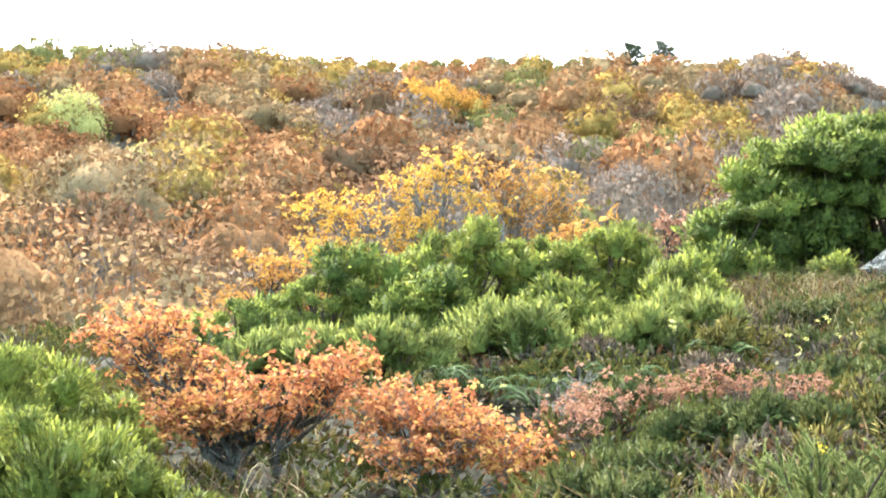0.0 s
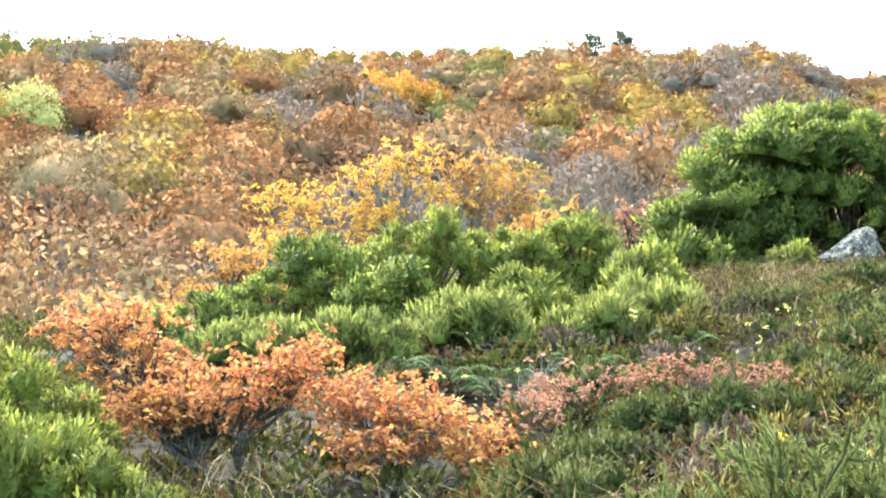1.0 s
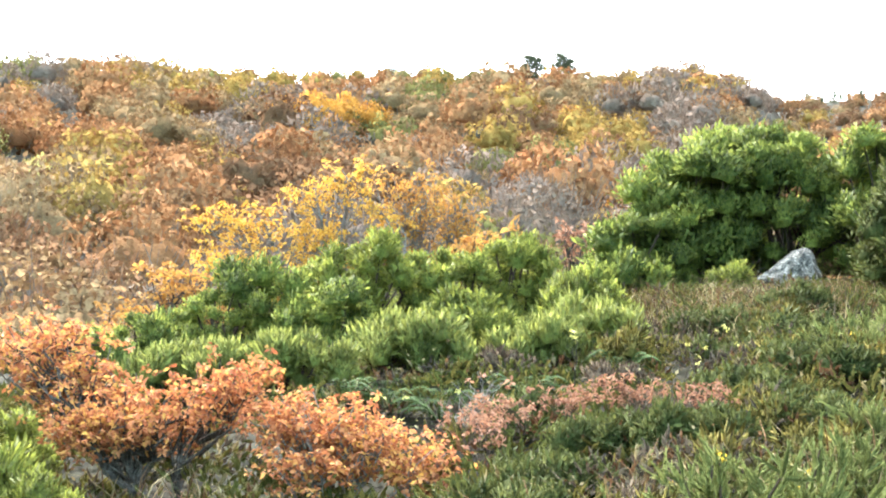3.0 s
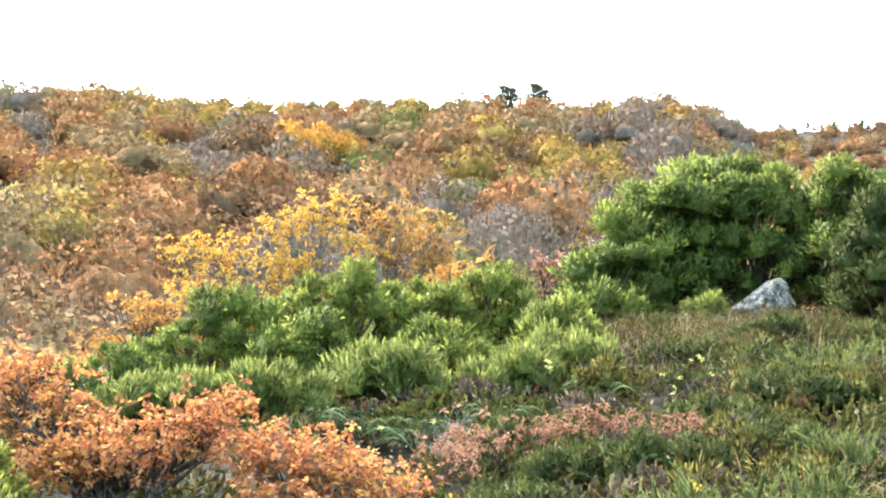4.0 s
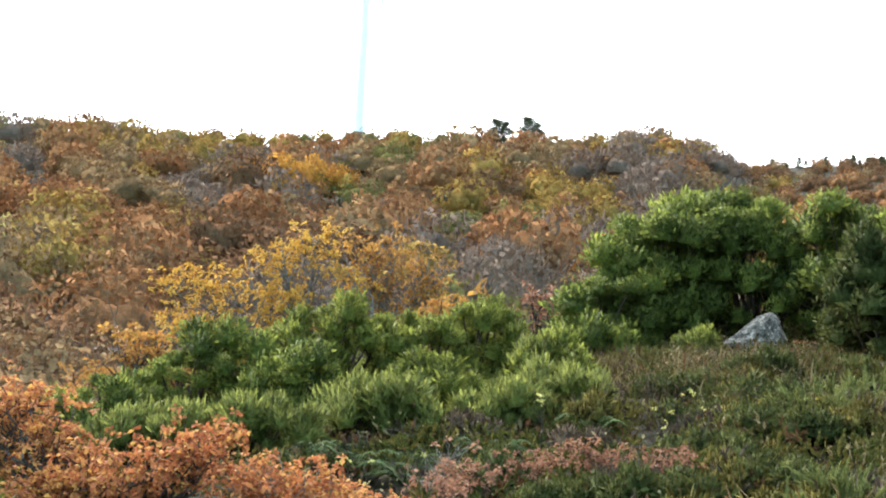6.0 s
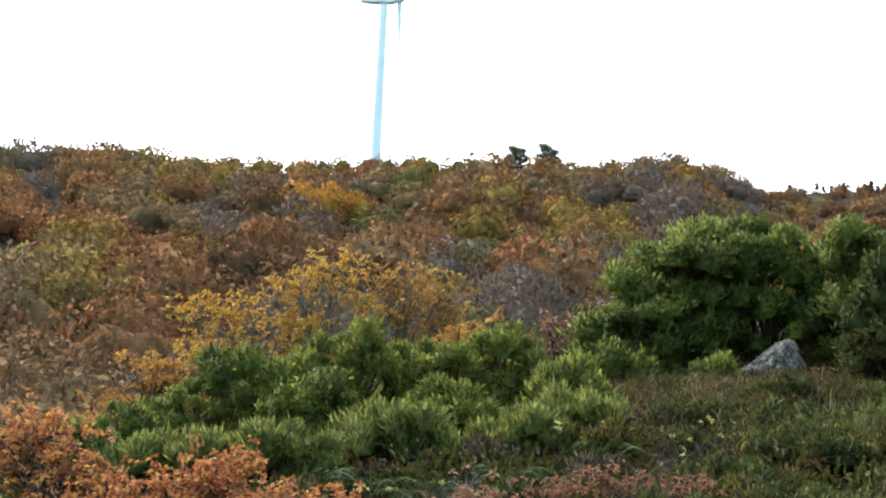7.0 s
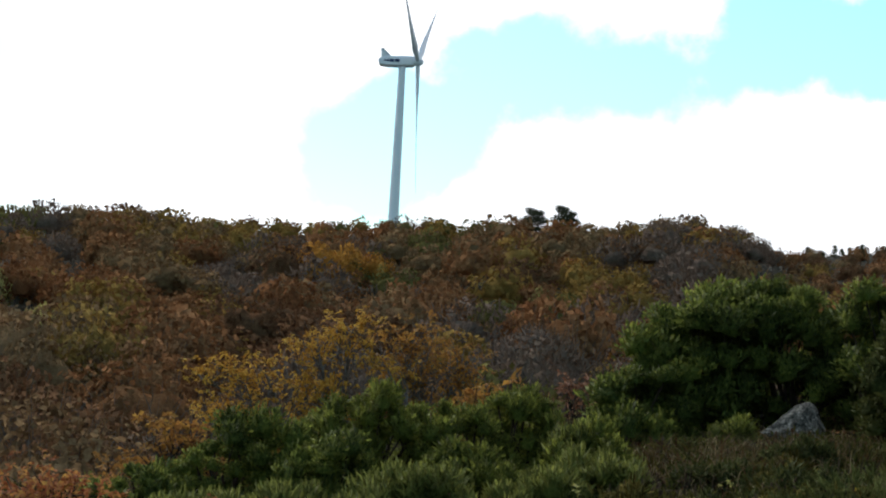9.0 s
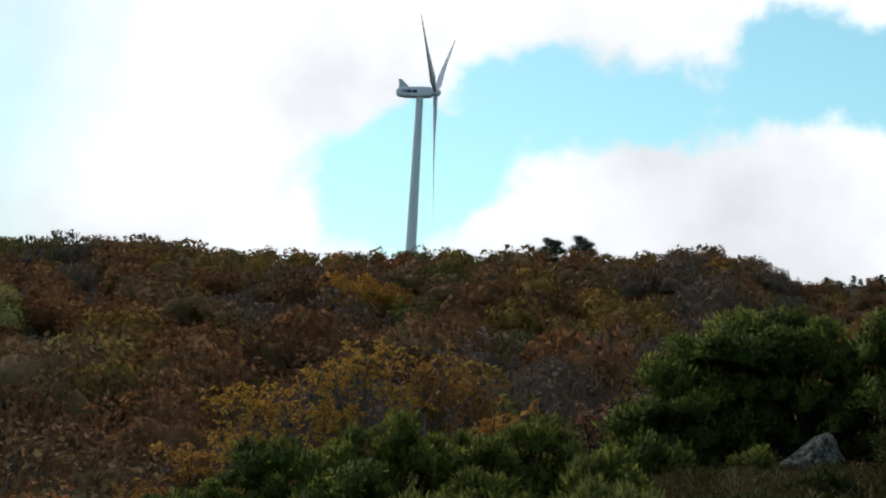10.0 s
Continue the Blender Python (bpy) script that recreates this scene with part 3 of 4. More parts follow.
def stand_tree(name, meshes, label, group, x, y, s, sz, turn, sink=0.0):
    root = tagged(new(name), label, "tree", group)
    root.matrix_world = Matrix.LocRotScale(on_ground(x, y, sink), Euler((0, 0, turn)), (s, s, sz))
    new("trunk", meshes[0]).parent = root
    tagged(new("branchwork", meshes[1]), kind="stuff").parent = root
    new("crown", meshes[2]).parent = root


def build_wood():
    rng = np.random.default_rng(7)
    stock, fine = {}, {}
    for kind in sorted(set(KINDS)) + ["bare", "orange", "lime"]:
        for k in range(4):
            bare = rng.uniform(0.0, 0.25)
            slim = 0.75 if kind in ("grey", "lime") and k % 2 else 1.0
            for store, leaves, size in ((stock, 1700, 0.25), (fine, 3300, 0.165)):
                stem, wood, crown = tree_geo(700 + len(store) * 7, 7.0, 3.5 * slim, leaves, size, 340 if kind in ("grey", "bare") else 150, bare, 20, feather=kind in ("grey", "bare"))
                store[kind, k] = (stem.mesh("trunk", [M_TWIG]), wood.mesh("branchwork", [M_TWIG]), crown.mesh("crown", [M_LEAF[kind]]))
    for x, y in tree_places(rng, 46, 122, 5.8, 6.4, -17.5, 22.5):
        if y < 50 and x > -3:
            continue
        kind = kind_at(rng, x, y)
        s = rng.choice([0.62, 0.8, 0.92, 1.0, 1.12, 1.35]) * rng.uniform(0.92, 1.08)
        near = fine if y < 78 else stock
        stand_tree("oak_tree", near[kind, int(rng.integers(0, 4))], LOOK[kind] + " autumn oak in the valley wood", "trees of the valley wood", x, y, s, s * rng.uniform(0.85, 1.1), rng.uniform(0, 6.28))
    # trees that stand out from the wood
    for kind, x, y, s in (("lime", -42.7, 186, 1.15), ("lime", -40.5, 184, 0.9), ("orange", -5.0, 228, 1.2), ("orange", -1.5, 232, 1.1), ("orange", -9.0, 230, 1.05), ("orange", 3.0, 234, 0.9),
                          ("ochre", -18.0, 118, 1.25), ("lime", -28.5, 158, 0.85), ("orange", 32.0, 240, 0.8), ("orange", 26.0, 150, 0.8)):
        stand_tree("broadleaf_tree", stock[kind, 0], LOOK[kind] + " tree standing out on the wooded hillside", "", x, y, s, s * 1.12, x)
    pine = pine_geo(5)
    pine = (pine[0].mesh("trunk", [M_BARK]), pine[1].mesh("branchwork", [M_BARK]), pine[2].mesh("crown", [M_LEAF["pine"]]))
    for x, y, s in ((34.2, 324, 1.02), (36.0, 325, 0.95), (40.4, 324, 1.16), (42.4, 325, 0.98)):
        stand_tree("pine_tree", pine, "dark pine rising above the hill crest", "pines on the crest", x, y, s, s * 0.8, x)
    for k in range(13):
        az, s = radians(14.9 + 0.36 * k + 0.12 * math.sin(k * 5.0)), 0.72 + 0.16 * math.sin(k * 3.7)
        stand_tree("pine_tree", pine, "small dark conifer on the far ridge", "conifers of the far ridge", 455 * math.sin(az), 455 * math.cos(az), s * 0.62, s * 0.66, k, 1.6)
    # the wood farther up the hill
    kinds = sorted(set(KINDS)) + ["bare"]
    far_wood, far_leaves = Geo(), Geo()
    shapes = {}
    for band, leaves, size, low in ((0, 640, 0.36, -0.3), (1, 410, 0.44, -0.3), (2, 280, 0.52, -0.5)):
        shapes[band] = [tree_geo(900 + k, 6.6, 3.5, leaves, size, 24, 0.0, 13 + k, False, low, k > 5) for k in range(9)]
    for x, y in tree_places(rng, 124, 500, 6.2, 7.8, -17, 22.5):
        if np.hypot(x, y) > 390 and math.degrees(math.atan2(x, y)) < 12:
            continue
        kind = kind_at(rng, x, y)
        away = math.hypot(x, y)
        stem, wood, crown = shapes[0 if away < 190 else 1 if away < 280 else 2][int(rng.integers(6, 9) if kind == "grey" else rng.integers(0, 6))]
        s = rng.choice([0.62, 0.8, 0.92, 1.0, 1.12, 1.35]) * rng.uniform(0.92, 1.08)
        s = min(s, 1.02) if away > 300 else s
        s *= 0.8 if away > 390 else 0.76 if away > 300 else 1.0
        m = np.array(Matrix.LocRotScale(on_ground(x, y, 2.6 if away > 390 else 0.0), Euler((0, 0, rng.uniform(0, 6.28))), (s, s, s * rng.uniform(0.8, 1.1))))
        far_wood.join(stem, m).join(wood, m)
        far_leaves.join(crown, m, kinds.index(kind))
    root = tagged(new("hillside_wood"), "autumn oak and birch wood covering the far hillside", "woods", kind="stuff")
    tagged(part("trunks", far_wood, [M_TWIG], root), kind="stuff")
    tagged(part("crowns", far_leaves, [M_LEAF[k] for k in kinds], root), kind="stuff")


build_wood()

# ---- heath bushes ----


def heath_head(seed, shoots, length, width, mats, upright=0.8):
    """A rounded head of radius 1: a dense inside under short feathery shoots."""
    rng = np.random.default_rng(seed)
    geo = Geo()
    inner_mass(geo, rng, (0, 0, 0), (0.5, 0.5, 0.46), -0.55, 6, 3)
    d = unit(rng.normal(size=(shoots, 3)) + (0, 0, 0.25))
    d[:, 2] = np.where(d[:, 2] < -0.45, -d[:, 2], d[:, 2])
    bulge = np.array([noise.noise(Vector(q) * 1.9 + Vector((seed * 3.1, 0, 0))) for q in d])[:, None]
    p = d * (rng.uniform(0.36, 0.80, (shoots, 1)) + 0.28 * bulge) * (1, 1, 0.9)
    way = unit(d * 0.55 + (0, 0, upright * 0.6) + rng.normal(size=d.shape) * 0.42)
    L = way * (length * rng.uniform(0.4, 1.5, shoots))[:, None]
    shade = unit(d * 0.8 + (0, 0, 0.3) + rng.normal(size=d.shape) * 0.3)
    w = unit(np.cross(way, rng.normal(size=d.shape))) * (width * 0.5 * rng.uniform(0.7, 1.4, shoots))[:, None]
    v = np.stack([p, p + L * 0.55 + w, p + L, p + L * 0.55 - w], 1)
    flip = np.einsum("ij,ij->i", np.cross(v[:, 1] - v[:, 0], v[:, 2] - v[:, 0]), d) < 0
    v[flip] = v[flip][:, ::-1]
    geo.add(v, np.arange(4 * shoots).reshape(-1, 4), 0, np.repeat(shade, 4, axis=0))
    return geo.mesh("foliage_head", mats)


HEADS = {
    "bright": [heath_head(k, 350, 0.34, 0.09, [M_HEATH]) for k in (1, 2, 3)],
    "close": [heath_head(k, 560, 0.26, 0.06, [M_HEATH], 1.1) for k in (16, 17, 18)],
    "olive": [heath_head(k, 150, 0.42, 0.10, [M_SCRUB[0]], 1.0) for k in (19, 20, 21)],
    "russet": [heath_head(k, 150, 0.42, 0.09, [M_SCRUB[2]], 1.0) for k in (22, 23, 24)],
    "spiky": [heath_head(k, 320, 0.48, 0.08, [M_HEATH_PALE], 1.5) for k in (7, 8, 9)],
    # tall heath in shadow: the shade is in the darker leaf colour
    "shade": [heath_head(k, 360, 0.26, 0.09, [M_HEATH_DARK_AND_SHADED]) for k in (13, 14, 15)],
    "dark": [heath_head(k, 260, 0.38, 0.10, [M_HEATH_DARK_AND_SHADED]) for k in (10, 11, 12)],
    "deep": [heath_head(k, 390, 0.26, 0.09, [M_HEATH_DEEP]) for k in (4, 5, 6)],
}


def heath_bush(seed, x, y, rx, ry, h, heads, look_of, label, head_r=0.30):
    rng = np.random.default_rng(seed)
    root = tagged(new("heath_bush"), label, "bush", "tree heath bushes")
    root.location = on_ground(x, y)
    branch = Geo()
    heads = int(heads * (1.3 if head_r < 0.3 else 1.0))
    for k in range(heads):
        # heads spread evenly over the dome
        u = (k + 0.5) / heads
        a = k * 2.39996 + rng.uniform(-0.4, 0.4)
        zz = 1 - u * 0.98
        rr = math.sqrt(max(0.0, 1 - abs(zz) ** 3))
        f = rng.uniform(0.45, 0.75) if k % 4 == 3 else rng.uniform(0.78, 1.14)
        c = np.array((math.cos(a) * rr * rx * f, math.sin(a) * rr * ry * f, 0.12 + zz * (h - head_r) * rng.uniform(0.74, 1.08)))
        tube(branch, bent(rng, (c[0] * 0.2, c[1] * 0.2, -0.3), c, 4, 0.06), [0.03, 0.024, 0.018, 0.01], 4)
        head = new("foliage_head", HEADS[look_of][int(rng.integers(0, 3))])
        head.parent = root
        s = head_r * rng.uniform(0.6, 1.45)
        head.matrix_basis = Matrix.LocRotScale(c, Euler((rng.uniform(-0.25, 0.25), rng.uniform(-0.25, 0.25), rng.uniform(0, 6.28))), (s * rng.uniform(0.8, 1.3), s * rng.uniform(0.8, 1.2), s * rng.uniform(0.8, 1.25)))
    part("branch", branch, [M_STEM], root, "dark woody branches")
    return root


BRIGHT = "bright green tree heath bush with feathery upright shoots"
TALL = "tall dark green tree heath with rounded brighter tops"
for row in [  # seed, x, y, half widths, height, heads
    (1, -2.3, 20.8, 0.8, 0.7, 0.95, 24, "deep"), (2, -1.2, 21.2, 1.0, 0.8, 1.3, 34, "deep"), (3, 0.35, 22.0, 0.95, 0.8, 1.55, 36, "bright"), (4, -0.1, 20.6, 0.7, 0.6, 0.95, 22, "deep"),
    (5, 1.45, 22.4, 0.8, 0.8, 1.35, 30, "bright"), (6, 2.4, 22.9, 0.8, 0.7, 1.40, 30, "bright"), (7, 3.2, 22.0, 0.6, 0.6, 0.95, 20, "bright"),
    (8, -1.65, 18.5, 0.62, 0.45, 0.78, 22, "spiky"), (9, -0.45, 18.5, 0.60, 0.45, 0.72, 22, "spiky"), (10, 0.85, 19.4, 0.6, 0.5, 0.72, 20, "spiky"),
    (11, 1.55, 20.4, 0.65, 0.5, 0.9, 20, "bright"), (12, 2.35, 19.4, 0.45, 0.4, 0.62, 14, "spiky"), (13, 3.05, 20.1, 0.55, 0.45, 0.68, 16, "spiky"),
    (14, -3.4, 13.3, 0.5, 0.5, 1.4, 24, "close"), (15, -2.7, 10.9, 0.75, 0.6, 1.12, 30, "close"), (16, -1.85, 10.7, 0.40, 0.4, 0.85, 12, "close"), (17, -3.4, 11.8, 0.6, 0.6, 1.15, 22, "close"),
    (18, 6.05, 25.7, 0.35, 0.3, 0.55, 8, "bright"),
]:
    heath_bush(*row, BRIGHT, head_r=0.23)
for row in [
    (21, 4.45, 26.3, 0.7, 0.6, 0.95, 20, "deep"), (22, 5.0, 27.2, 0.85, 0.8, 1.7, 30, "deep"), (23, 6.0, 28.0, 1.15, 0.9, 2.66, 48, "deep"), (24, 7.6, 28.2, 1.25, 1.0, 2.75, 54, "deep"), (28, 6.8, 28.9, 1.0, 0.8, 2.75, 36, "deep"),
    # 26 and 27 are in shadow, put into their darker heads
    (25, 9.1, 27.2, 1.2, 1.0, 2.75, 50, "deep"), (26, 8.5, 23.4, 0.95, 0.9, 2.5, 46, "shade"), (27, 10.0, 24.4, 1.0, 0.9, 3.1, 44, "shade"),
]:
    heath_bush(*row, TALL, head_r=0.37)

LOW = "low dark green heather shrub hugging the bank"
for row in [
    (81, 2.3, 13.5, 0.45, 0.35, 0.36, 14, "dark"), (82, 2.95, 13.3, 0.4, 0.35, 0.40, 12, "dark"), (83, 1.6, 12.2, 0.4, 0.35, 0.36, 12, "dark"), (84, 4.9, 16.6, 0.6, 0.4, 0.36, 14, "dark"),
    (85, 5.6, 19.3, 0.6, 0.45, 0.36, 14, "dark"), (86, 3.9, 15.4, 0.45, 0.35, 0.36, 12, "dark"), (87, 1.25, 11.5, 0.35, 0.3, 0.34, 10, "dark"), (88, 4.6, 20.6, 0.4, 0.35, 0.4, 10, "dark"),
    (89, -2.9, 14.6, 0.5, 0.45, 0.62, 14, "bright"), (90, -4.0, 15.8, 0.6, 0.5, 0.8, 16, "bright"), (91, 5.9, 21.6, 0.5, 0.4, 0.45, 12, "dark"),
]:
    heath_bush(*row, LOW, head_r=0.19)

# small tussocks of heather and dry brush scattered over the bank
rng_bank = np.random.default_rng(404)
for k in range(30):
    y = 10.4 + 11.5 * (k + rng_bank.uniform()) / 30
    x = rng_bank.uniform(0.09, 0.36) * y
    kind = ("olive", "russet", "dark", "olive", "dark")[k % 5]
    w = rng_bank.uniform(0.22, 0.5)
    heath_bush(200 + k, x, y, w, w * 0.8, rng_bank.uniform(0.26, 0.44), 7, kind, {"olive": "olive-yellow heather tussock on the bank", "russet": "dry brown heather tussock on the bank", "dark": LOW}[kind], head_r=0.17)

# ---- oaks on the bank ----


def rosettes(geo, rng, p, count, size):
    """Leaves that spread in a ring from each twig's end, drooping a little."""
    n = len(p) * count
    a = np.tile(np.arange(count) * 2 * np.pi / count, len(p)) + rng.uniform(-0.5, 0.5, n)
    axis = np.repeat(unit(rng.normal(size=(len(p), 3)) * 0.45 + (0, -0.15, 0.8)), count, axis=0)
    s = unit(np.cross(axis, (0.3, 0.9, 0.1)))
    d = unit(s * np.cos(a)[:, None] + np.cross(axis, s) * np.sin(a)[:, None] + axis * rng.uniform(-0.5, 0.6, (n, 1)))
    w = unit(np.cross(d, axis + rng.normal(size=(n, 3)) * 0.45))
    L = (size * rng.uniform(0.7, 1.4, n))[:, None]
    base = np.repeat(p, count, axis=0) + rng.normal(size=(n, 3)) * size * 0.2
    droop = np.array((0, 0, -1.0)) * L * rng.uniform(0.0, 0.35, (n, 1))
    v = np.stack([base, base + d * L * 0.62 + w * L * 0.26, base + d * L + droop, base + d * L * 0.62 - w * L * 0.26], 1)
    geo.add(v, np.arange(4 * n).reshape(n, 4))


def oak(seed, x, y, lobes, tips, leaves, size, leaf_mat, label, limb=0.05, twig_mat=None, puff=0.10, name="scrub_oak"):
    """A low oak: limbs from the base into each lobe (centre and half widths over the base), twigs, leaves round the twigs' ends."""
    rng = np.random.default_rng(seed)
    root = tagged(new(name), label, "tree")
    root.location = on_ground(x, y)
    wood, crown = Geo(), Geo()
    volume = np.array([l[3] * l[4] * l[5] for l in lobes]) ** (2 / 3)
    for l, share in zip(lobes, volume / volume.sum()):
        c, r = np.array(l[:3]), np.array(l[3:]) * (1.15, 1.1, 1.25)
        path = bent(rng, (rng.normal() * 0.05, rng.normal() * 0.05, -0.25), c - (0, 0, r[2] * 0.5), 7, 0.06)
        bough = Geo()
        tube(bough, path, np.linspace(limb, limb * 0.4, 7), 6)
        part("limb", bough, [twig_mat or M_BARK], root)
        ends = []
        for k in range(max(3, int(tips * share))):
            tip = c + unit(rng.normal(size=3)) * r * rng.uniform(0.45, 1.0)
            twig = bent(rng, path[int(rng.integers(3, 7))], tip, 5, 0.07)
            tube(wood, twig, np.linspace(limb * 0.32, limb * 0.08, 5), 4)
            ends += [tip, twig[3], twig[4] * 0.5 + twig[3] * 0.5]
        ends = np.array(ends)
        n = int(leaves * share)
        sprays = ends[rng.integers(0, len(ends), max(4, n // 7))]
        sprays = sprays + rng.normal(size=sprays.shape) * (puff, puff, puff * 0.6)
        rosettes(crown, rng, sprays, 7, size)
    tagged(part("twigwork", wood, [twig_mat or M_BARK], root), kind="stuff")
    part("crown", crown, [leaf_mat], root)
    return root


COPPER = "low scrub oak with dry copper-orange leaves and crooked stems"
oak(31, -1.4, 13.2, [(-1.15, 0.9, 1.28, 0.50, 0.35, 0.20), (-0.75, 0.7, 0.95, 0.5, 0.35, 0.20), (-0.15, 0.2, 0.75, 0.55, 0.4, 0.24), (0.5, 0.3, 1.0, 0.40, 0.35, 0.2), (-0.55, 0.1, 0.62, 0.35, 0.3, 0.15)], 170, 10500, 0.050, M_ORANGE, COPPER)
oak(32, 0.1, 12.8, [(-0.35, 0.3, 0.72, 0.45, 0.35, 0.2), (0.15, 0.1, 0.60, 0.4, 0.35, 0.2), (0.6, 0.1, 0.38, 0.28, 0.3, 0.22), (-0.3, -0.1, 0.38, 0.35, 0.25, 0.12)], 150, 6600, 0.050, M_ORANGE, COPPER, 0.04, M_PALE)
oak(33, -0.6, 32.0, [(0.6, 0, 4.25, 0.65, 0.5, 0.32), (0.0, 0, 3.8, 0.6, 0.5, 0.28), (-0.95, 0, 3.25, 0.5, 0.5, 0.25), (-2.0, 0, 3.1, 0.6, 0.5, 0.32), (-1.7, 0.2, 2.45, 0.8, 0.6, 0.35), (0.1, 0, 2.9, 0.8, 0.7, 0.35), (-0.4, -0.3, 2.1, 1.5, 0.6, 0.35), (-0.6, -0.4, 1.4, 1.6, 0.5, 0.35), (1.35, -0.2, 3.5, 0.55, 0.5, 0.22)], 240, 9800, 0.080, M_YELLOW, "young oak with golden yellow leaves and pale limbs", 0.055, M_PALE, 0.15, "oak_tree")
oak(34, 1.6, 32.4, [(-0.4, 0, 3.6, 0.8, 0.6, 0.4), (0.6, 0, 3.25, 0.75, 0.5, 0.35), (-0.3, 0, 2.8, 1.0, 0.6, 0.4), (0.8, 0, 2.7, 0.6, 0.5, 0.4), (0.1, -0.3, 1.9, 1.1, 0.4, 0.4)], 230, 4600, 0.080, M_AMBER, "half-bare oak with grey twigs and last amber leaves", 0.05, M_PALE, 0.14, "oak_tree")
oak(35, -3.0, 30.5, [(-1.0, 0, 1.2, 0.7, 0.5, 0.35), (-0.1, 0, 1.85, 0.7, 0.5, 0.40), (0.8, 0, 1.6, 0.6, 0.5, 0.4)], 100, 1800, 0.12, M_AMBER, "low oak with amber-yellow leaves below the heath", 0.07, puff=0.15, name="oak_tree")
oak(36, 4.6, 33.5, [(0.1, 0, 1.9, 0.4, 0.3, 0.3)], 26, 300, 0.11, M_SALMON, "small oak bush with pinkish brown leaves", 0.05)
oak(37, 2.1, 24.4, [(-0.3, 0, 1.15, 0.35, 0.3, 0.25), (0.3, 0, 1.25, 0.3, 0.3, 0.25)], 30, 380, 0.10, M_AMBER, "small oak bush with orange leaves behind the heath", 0.04)
oak(38, 1.25, 14.8, [(0, 0, 0.62, 0.28, 0.22, 0.2), (-0.2, 0, 0.4, 0.22, 0.2, 0.12)], 46, 60, 0.05, M_SALMON, "bare grey twiggy shrub with a few dry leaves", 0.018, M_PALE, 0.06, "twiggy_shrub")
PINK = "low oak seedling with pinkish dry leaves among heather"
for k, (x, y, w, n) in enumerate(((1.55, 14.4, 0.35, 260), (2.05, 14.5, 0.35, 280), (2.55, 14.4, 0.35, 300), (3.15, 14.2, 0.25, 200), (1.15, 13.9, 0.25, 130), (1.2, 13.0, 0.22, 110))):
    oak(41 + k, x, y, [(0, 0, 0.45 + 0.04 * (k % 3), w * 1.1, 0.25, 0.06)], 26, int(n * 2.0), 0.040, M_SALMON, PINK, 0.010, M_STEM, 0.06, "oak_seedling")
for k, (x, y, h) in enumerate(((2.4, 16.8, 0.75), (3.55, 16.6, 0.62), (1.25, 15.0, 0.55), (0.55, 15.2, 0.55), (4.2, 17.2, 0.5), (-2.9, 19.3, 0.8), (-3.2, 20.2, 0.9))):
    oak(51 + k, x, y, [(0, 0, h, 0.28, 0.22, 0.14)], 6, 28, 0.034, M_LEMON, "thin grey sapling with a few lemon-yellow leaves", 0.008, puff=0.04, name="sapling")

# ---- gorse, ferns ----


def gorse_bush(seed, x, y, r, h, shoots, flowers):
    rng = np.random.default_rng(seed)
    root = tagged(new("gorse_bush"), "spiny grey-green gorse bush with a few yellow flowers", "bush", "gorse bushes")
    root.location = on_ground(x, y)
    wood, green = Geo(), Geo()
    tips = []
    for k in range(shoots):
        d = unit(rng.normal(size=3) * (1, 1, 0.4) + (0, 0, 0.75))
        e = d * (r, r, h) * rng.uniform(0.6, 1.05)
        tube(wood, bent(rng, (0, 0, -0.15), e, 4, 0.05), [0.02, 0.015, 0.01, 0.006], 4)
        n = 9
        t = rng.uniform(0.45, 1.0, (n, 1))
        sd = unit(d + rng.normal(size=(n, 3)) * 0.45 + (0, 0, 0.15))
        plumes(green, rng, e * t, sd, rng.uniform(0.16, 0.30, n), 0.05, 0, 16)
        plumes(green, rng, e[None] * 0.7, d[None], 0.38 * h + 0.1, 0.05, 0, 22)
        tips.append(e)
    part("branch", wood, [M_STEM], root)
    part("foliage", green, [M_GORSE], root)
    petal = Geo()
    leaf_quads(petal, rng, rng.normal(size=(12, 3)) * 0.013, 0.022, 0.8)
    me = petal.mesh("flower", [M_FLOWER])
    for k in range(flowers):
        f = new("flower", me)
        f.parent = root
        e = tips[int(rng.integers(0, len(tips)))]
        f.location = e * rng.uniform(0.85, 1.1) + rng.normal(size=3) * 0.04 + (0, 0, 0.05)


for row in ((61, 2.35, 9.7, 0.6, 0.86, 44, 3), (62, 2.95, 9.9, 0.6, 0.82, 42, 4), (63, 1.75, 10.2, 0.5, 0.42, 26, 2), (64, 3.6, 11.2, 0.6, 0.5, 32, 4), (65, 4.3, 12.6, 0.6, 0.5, 30, 3),
            (66, 2.7, 11.4, 0.5, 0.40, 26, 2), (67, 5.6, 17.6, 0.8, 0.5, 40, 2), (68, 6.4, 19.2, 0.8, 0.5, 40, 2), (69, 3.4, 9.2, 0.5, 0.55, 28, 3)):
    gorse_bush(*row)


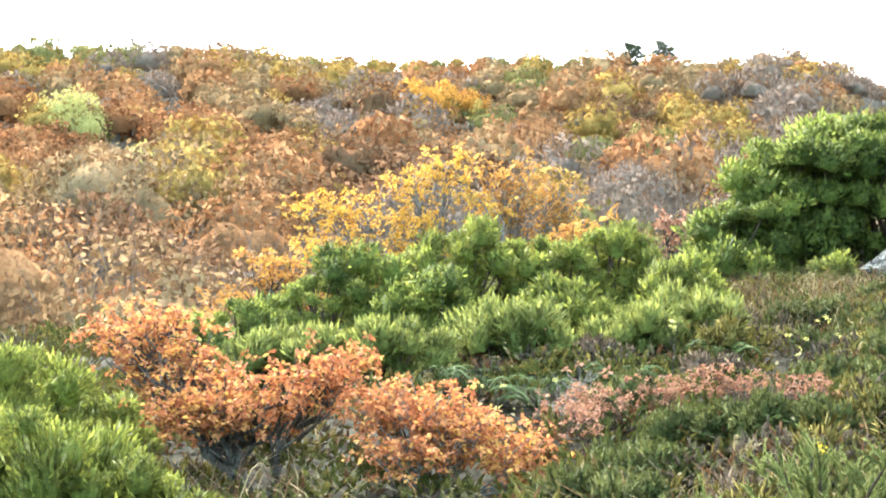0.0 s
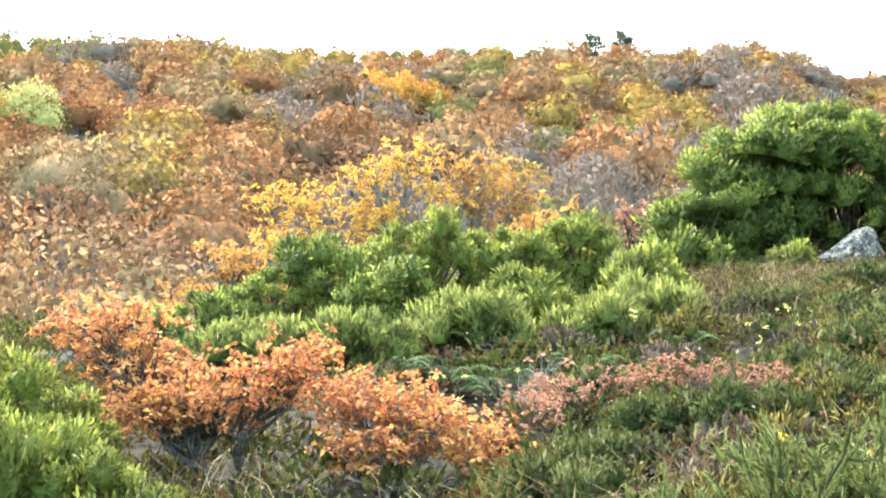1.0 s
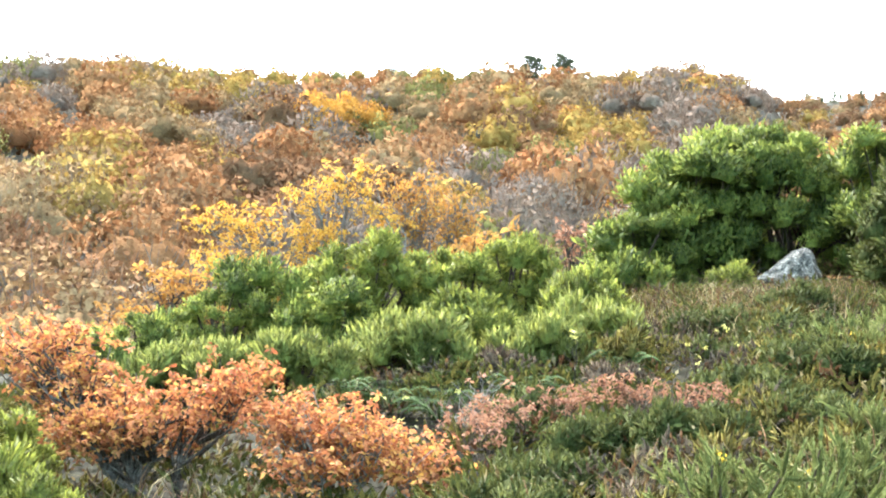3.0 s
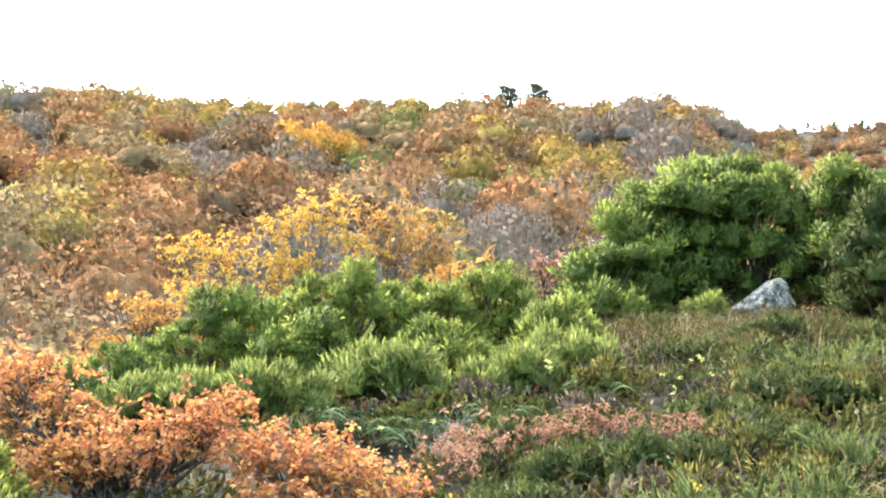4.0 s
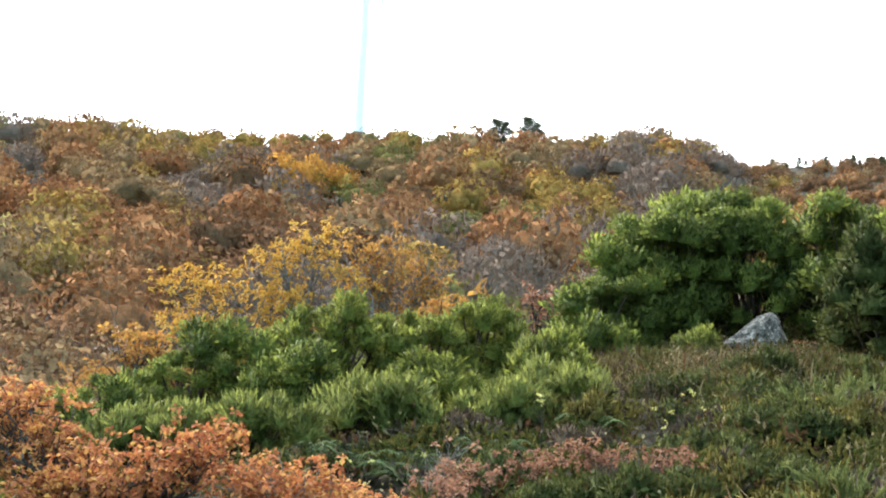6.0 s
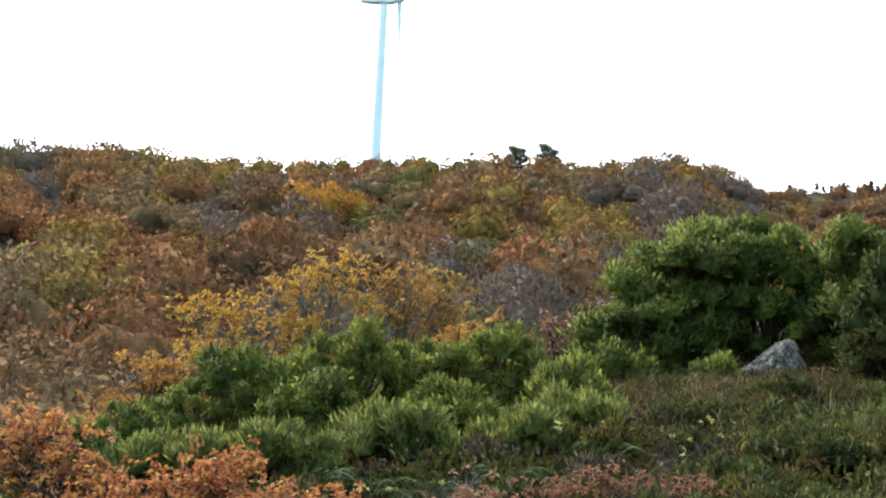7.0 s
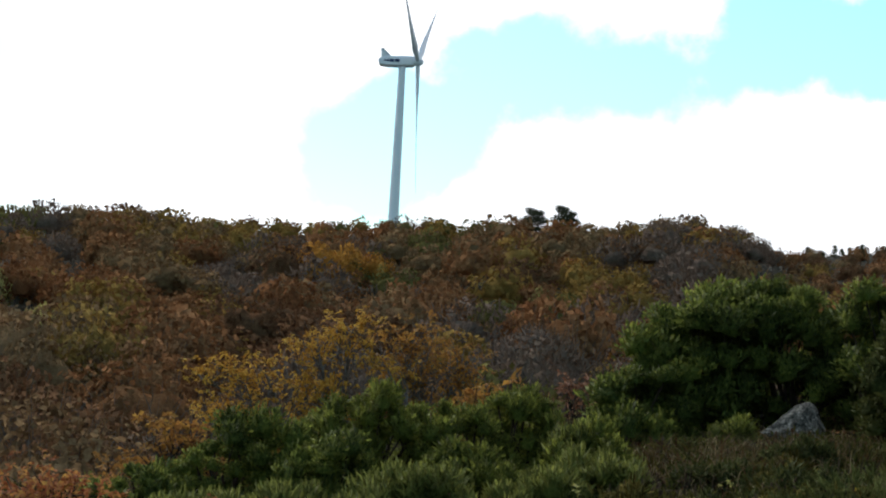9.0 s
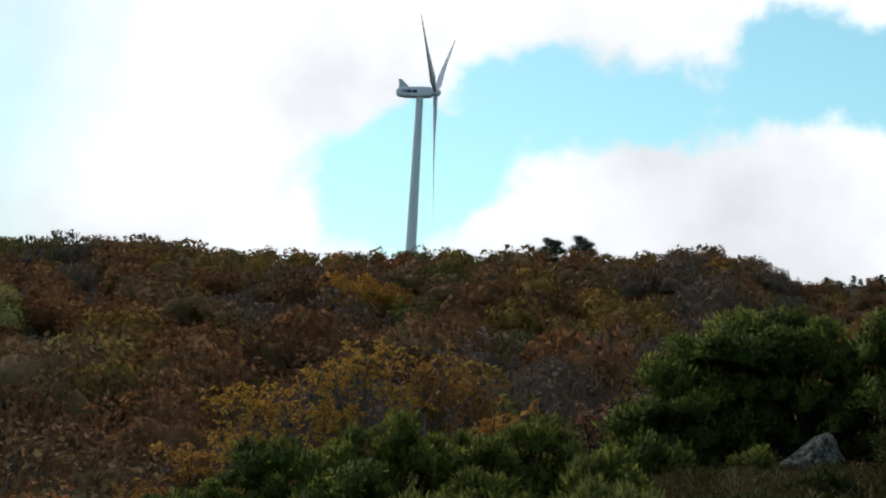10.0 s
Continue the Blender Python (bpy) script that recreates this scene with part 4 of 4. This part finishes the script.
def fern_clump(seed, x, y, r, fronds):
    rng = np.random.default_rng(seed)
    root = tagged(new("fern_clump"), "dark green fern fronds spreading low over the heath", "fern", "fern clumps")
    root.location = on_ground(x, y)
    for k in range(fronds):
        a = rng.uniform(0, 6.28)
        n = 18
        t = np.linspace(0.1, 1, n)
        reach, rise = r * rng.uniform(0.7, 1.1), rng.uniform(0.2, 0.42)
        mid = np.stack([np.cos(a) * reach * t, np.sin(a) * reach * t, rise * np.sin(t * 2.2)], 1)
        geo = Geo()
        tube(geo, mid[::4], np.linspace(0.008, 0.003, len(mid[::4])), 3)
        w = 0.13 * np.sin(np.pi * np.clip(t, 0.06, 0.98)) ** 0.7
        side = np.array((-math.sin(a), math.cos(a), 0.0))
        fwd = np.array((math.cos(a), math.sin(a), 0.0))
        for sgn in (-1, 1):
            tip = mid + side * (w * sgn)[:, None] + fwd * 0.05 + (0, 0, -0.02)
            geo.add(np.stack([mid - fwd * 0.014, mid + fwd * 0.014, tip], 1), np.arange(3 * n).reshape(n, 3))
        part("frond", geo, [M_FERN], root)


for row in ((71, 0.5, 17.3, 0.6, 22), (72, 1.05, 16.6, 0.55, 20), (73, -0.1, 17.6, 0.5, 16), (74, 1.9, 17.0, 0.45, 14), (75, 3.0, 17.6, 0.4, 12)):
    fern_clump(*row)

# ---- the boulder ----


def build_rock():
    bm = bmesh.new()
    bmesh.ops.create_icosphere(bm, subdivisions=5, radius=1.0)
    for v in bm.verts:
        q = v.co.copy()
        top = 0.10 + 0.50 * float(smooth(-1.0, 0.62, q.x)) - 0.28 * float(smooth(0.5, 1.0, q.x))
        n = noise.fractal(q * 1.6, 1.0, 2.0, 6) * 0.10
        r = noise.hetero_terrain(q * 3.0, 0.8, 2.2, 5, 0.6) * 0.03
        v.co = Vector((q.x * 0.56, q.y * 0.42, q.z * (float(top) if q.z > 0 else 0.3))) * (1 + n + r)
    me = bpy.data.meshes.new("boulder")
    bm.to_mesh(me)
    me.materials.append(M_ROCK)
    ob = tagged(new("boulder", me), "grey granite boulder speckled with pale lichen among heather", "rock")
    ob.location = on_ground(7.0, 25.8, -0.21)


build_rock()

# ---- low heather, grass and dead stalks that cover the bank ----


def build_scrub():
    rng = np.random.default_rng(77)
    n = 6600
    az = np.radians(rng.uniform(-18, 25, n))
    r = 8.3 + 22.5 * rng.uniform(0, 1, n) ** 0.8
    x, y = r * np.sin(az), r * np.cos(az)
    z = height(x, y)
    geo = Geo()
    for i in range(n):
        # hummocks, with gaps between them onto the darkened soil
        gap = noise.voronoi(Vector((x[i] * 1.25 + 0.25 * math.sin(y[i] * 2), y[i] * 1.25, 0.0)))[0][0]
        if gap > 0.62 + 0.1 * rng.uniform():
            continue
        z[i] += 0.26 * (1 - (gap / 0.7) ** 2)
        v = noise.noise(Vector((x[i] * 0.55, y[i] * 0.55, 2.0))) + rng.uniform(-0.3, 0.3)
        mat = 2 if v < -0.25 else 0 if v < 0.14 else 1 if v < 0.42 else 0
        mat = 3 if rng.uniform() < 0.07 else 4 if rng.uniform() < 0.08 else mat
        tall = 0.22 + 0.38 * noise.noise(Vector((x[i] * 0.8, y[i] * 0.8, 5.0))) + rng.uniform(-0.05, 0.08)
        k = 10
        out = unit(rng.normal(size=(k, 3)) * (1, 1, 0.6) + (0, 0, 0.35))
        out[:, 2] = np.abs(out[:, 2])
        spot = np.array((x[i], y[i], z[i] - 0.03)) + out * (0.21, 0.21, tall * 0.75) * rng.uniform(0.5, 1.0, (k, 1))
        d = out * 0.8 + (0, 0, 0.4) + rng.normal(size=(k, 3)) * 0.35
        tall = max(tall, 0.1)
        plumes(geo, rng, spot, d, 0.105 * rng.uniform(0.6, 1.4, k), 0.062, mat, 3)
    keep = rng.integers(0, n, 9000)
    spot = np.stack([x, y, z + 0.12], 1)[keep] + rng.normal(size=(9000, 3)) * (0.16, 0.16, 0.07)
    for m, share in ((3, slice(0, 3000)), (4, slice(3000, 5600)), (1, slice(5600, 9000))):
        leaf_quads(geo, rng, spot[share], 0.042, 0.6, 0.2, m)
    tagged(new("heather_scrub", geo.mesh("heather_scrub", M_SCRUB)), "low olive and brown heather covering the bank", "heather", kind="stuff")
    # grass: arching blades, thickest and driest toward the boulder
    geo = Geo()
    n = 70000
    az = np.radians(rng.uniform(-18, 25, n))
    r = np.sqrt(rng.uniform(8.3 ** 2, 30.0 ** 2, n))
    x, y = r * np.sin(az), r * np.cos(az)
    keep = np.array([noise.noise(Vector((a * 0.4, b * 0.4, 9.0))) + 1.1 * math.exp(-((a - 5.2) ** 2 / 5 + (b - 22.5) ** 2 / 10)) > rng.uniform(0.15, 1.1) for a, b in zip(x, y)])
    x, y = x[keep], y[keep]
    n = len(x)
    p = np.stack([x, y, height(x, y) + rng.uniform(0, 0.15, n)], 1)
    lean = rng.normal(size=(n, 3)) * (1.2, 1.2, 0.0)
    L = rng.uniform(0.22, 0.52, (n, 1))
    w = unit(np.cross(lean, (0, 0, 1.0)) + 1e-6) * 0.006
    mid = p + (lean * 0.35 + (0, 0, 0.6)) * L
    tip = p + (lean * 1.0 + (0, 0, 0.85)) * L
    v = np.stack([p - w, p + w, mid + w * 0.8, mid - w * 0.8, tip], 1)
    base = np.arange(n)[:, None] * 5
    pick = rng.choice([1, 3, 4, 2], n, p=[0.26, 0.34, 0.22, 0.18])
    for m in (1, 2, 3, 4):
        sel = pick == m
        k = int(sel.sum())
        b = np.arange(k)[:, None] * 5
        geo.add(v[sel], b + (0, 1, 2, 3), m)
        geo.f.append(b + (3, 2, 4) + geo.n - 5 * k)
        geo.m.append(np.full(k, m, dtype=np.int32))
    tagged(new("dry_grass", geo.mesh("dry_grass", M_SCRUB)), "straw and green grass blades arching through the heather", "grass", kind="stuff")


build_scrub()
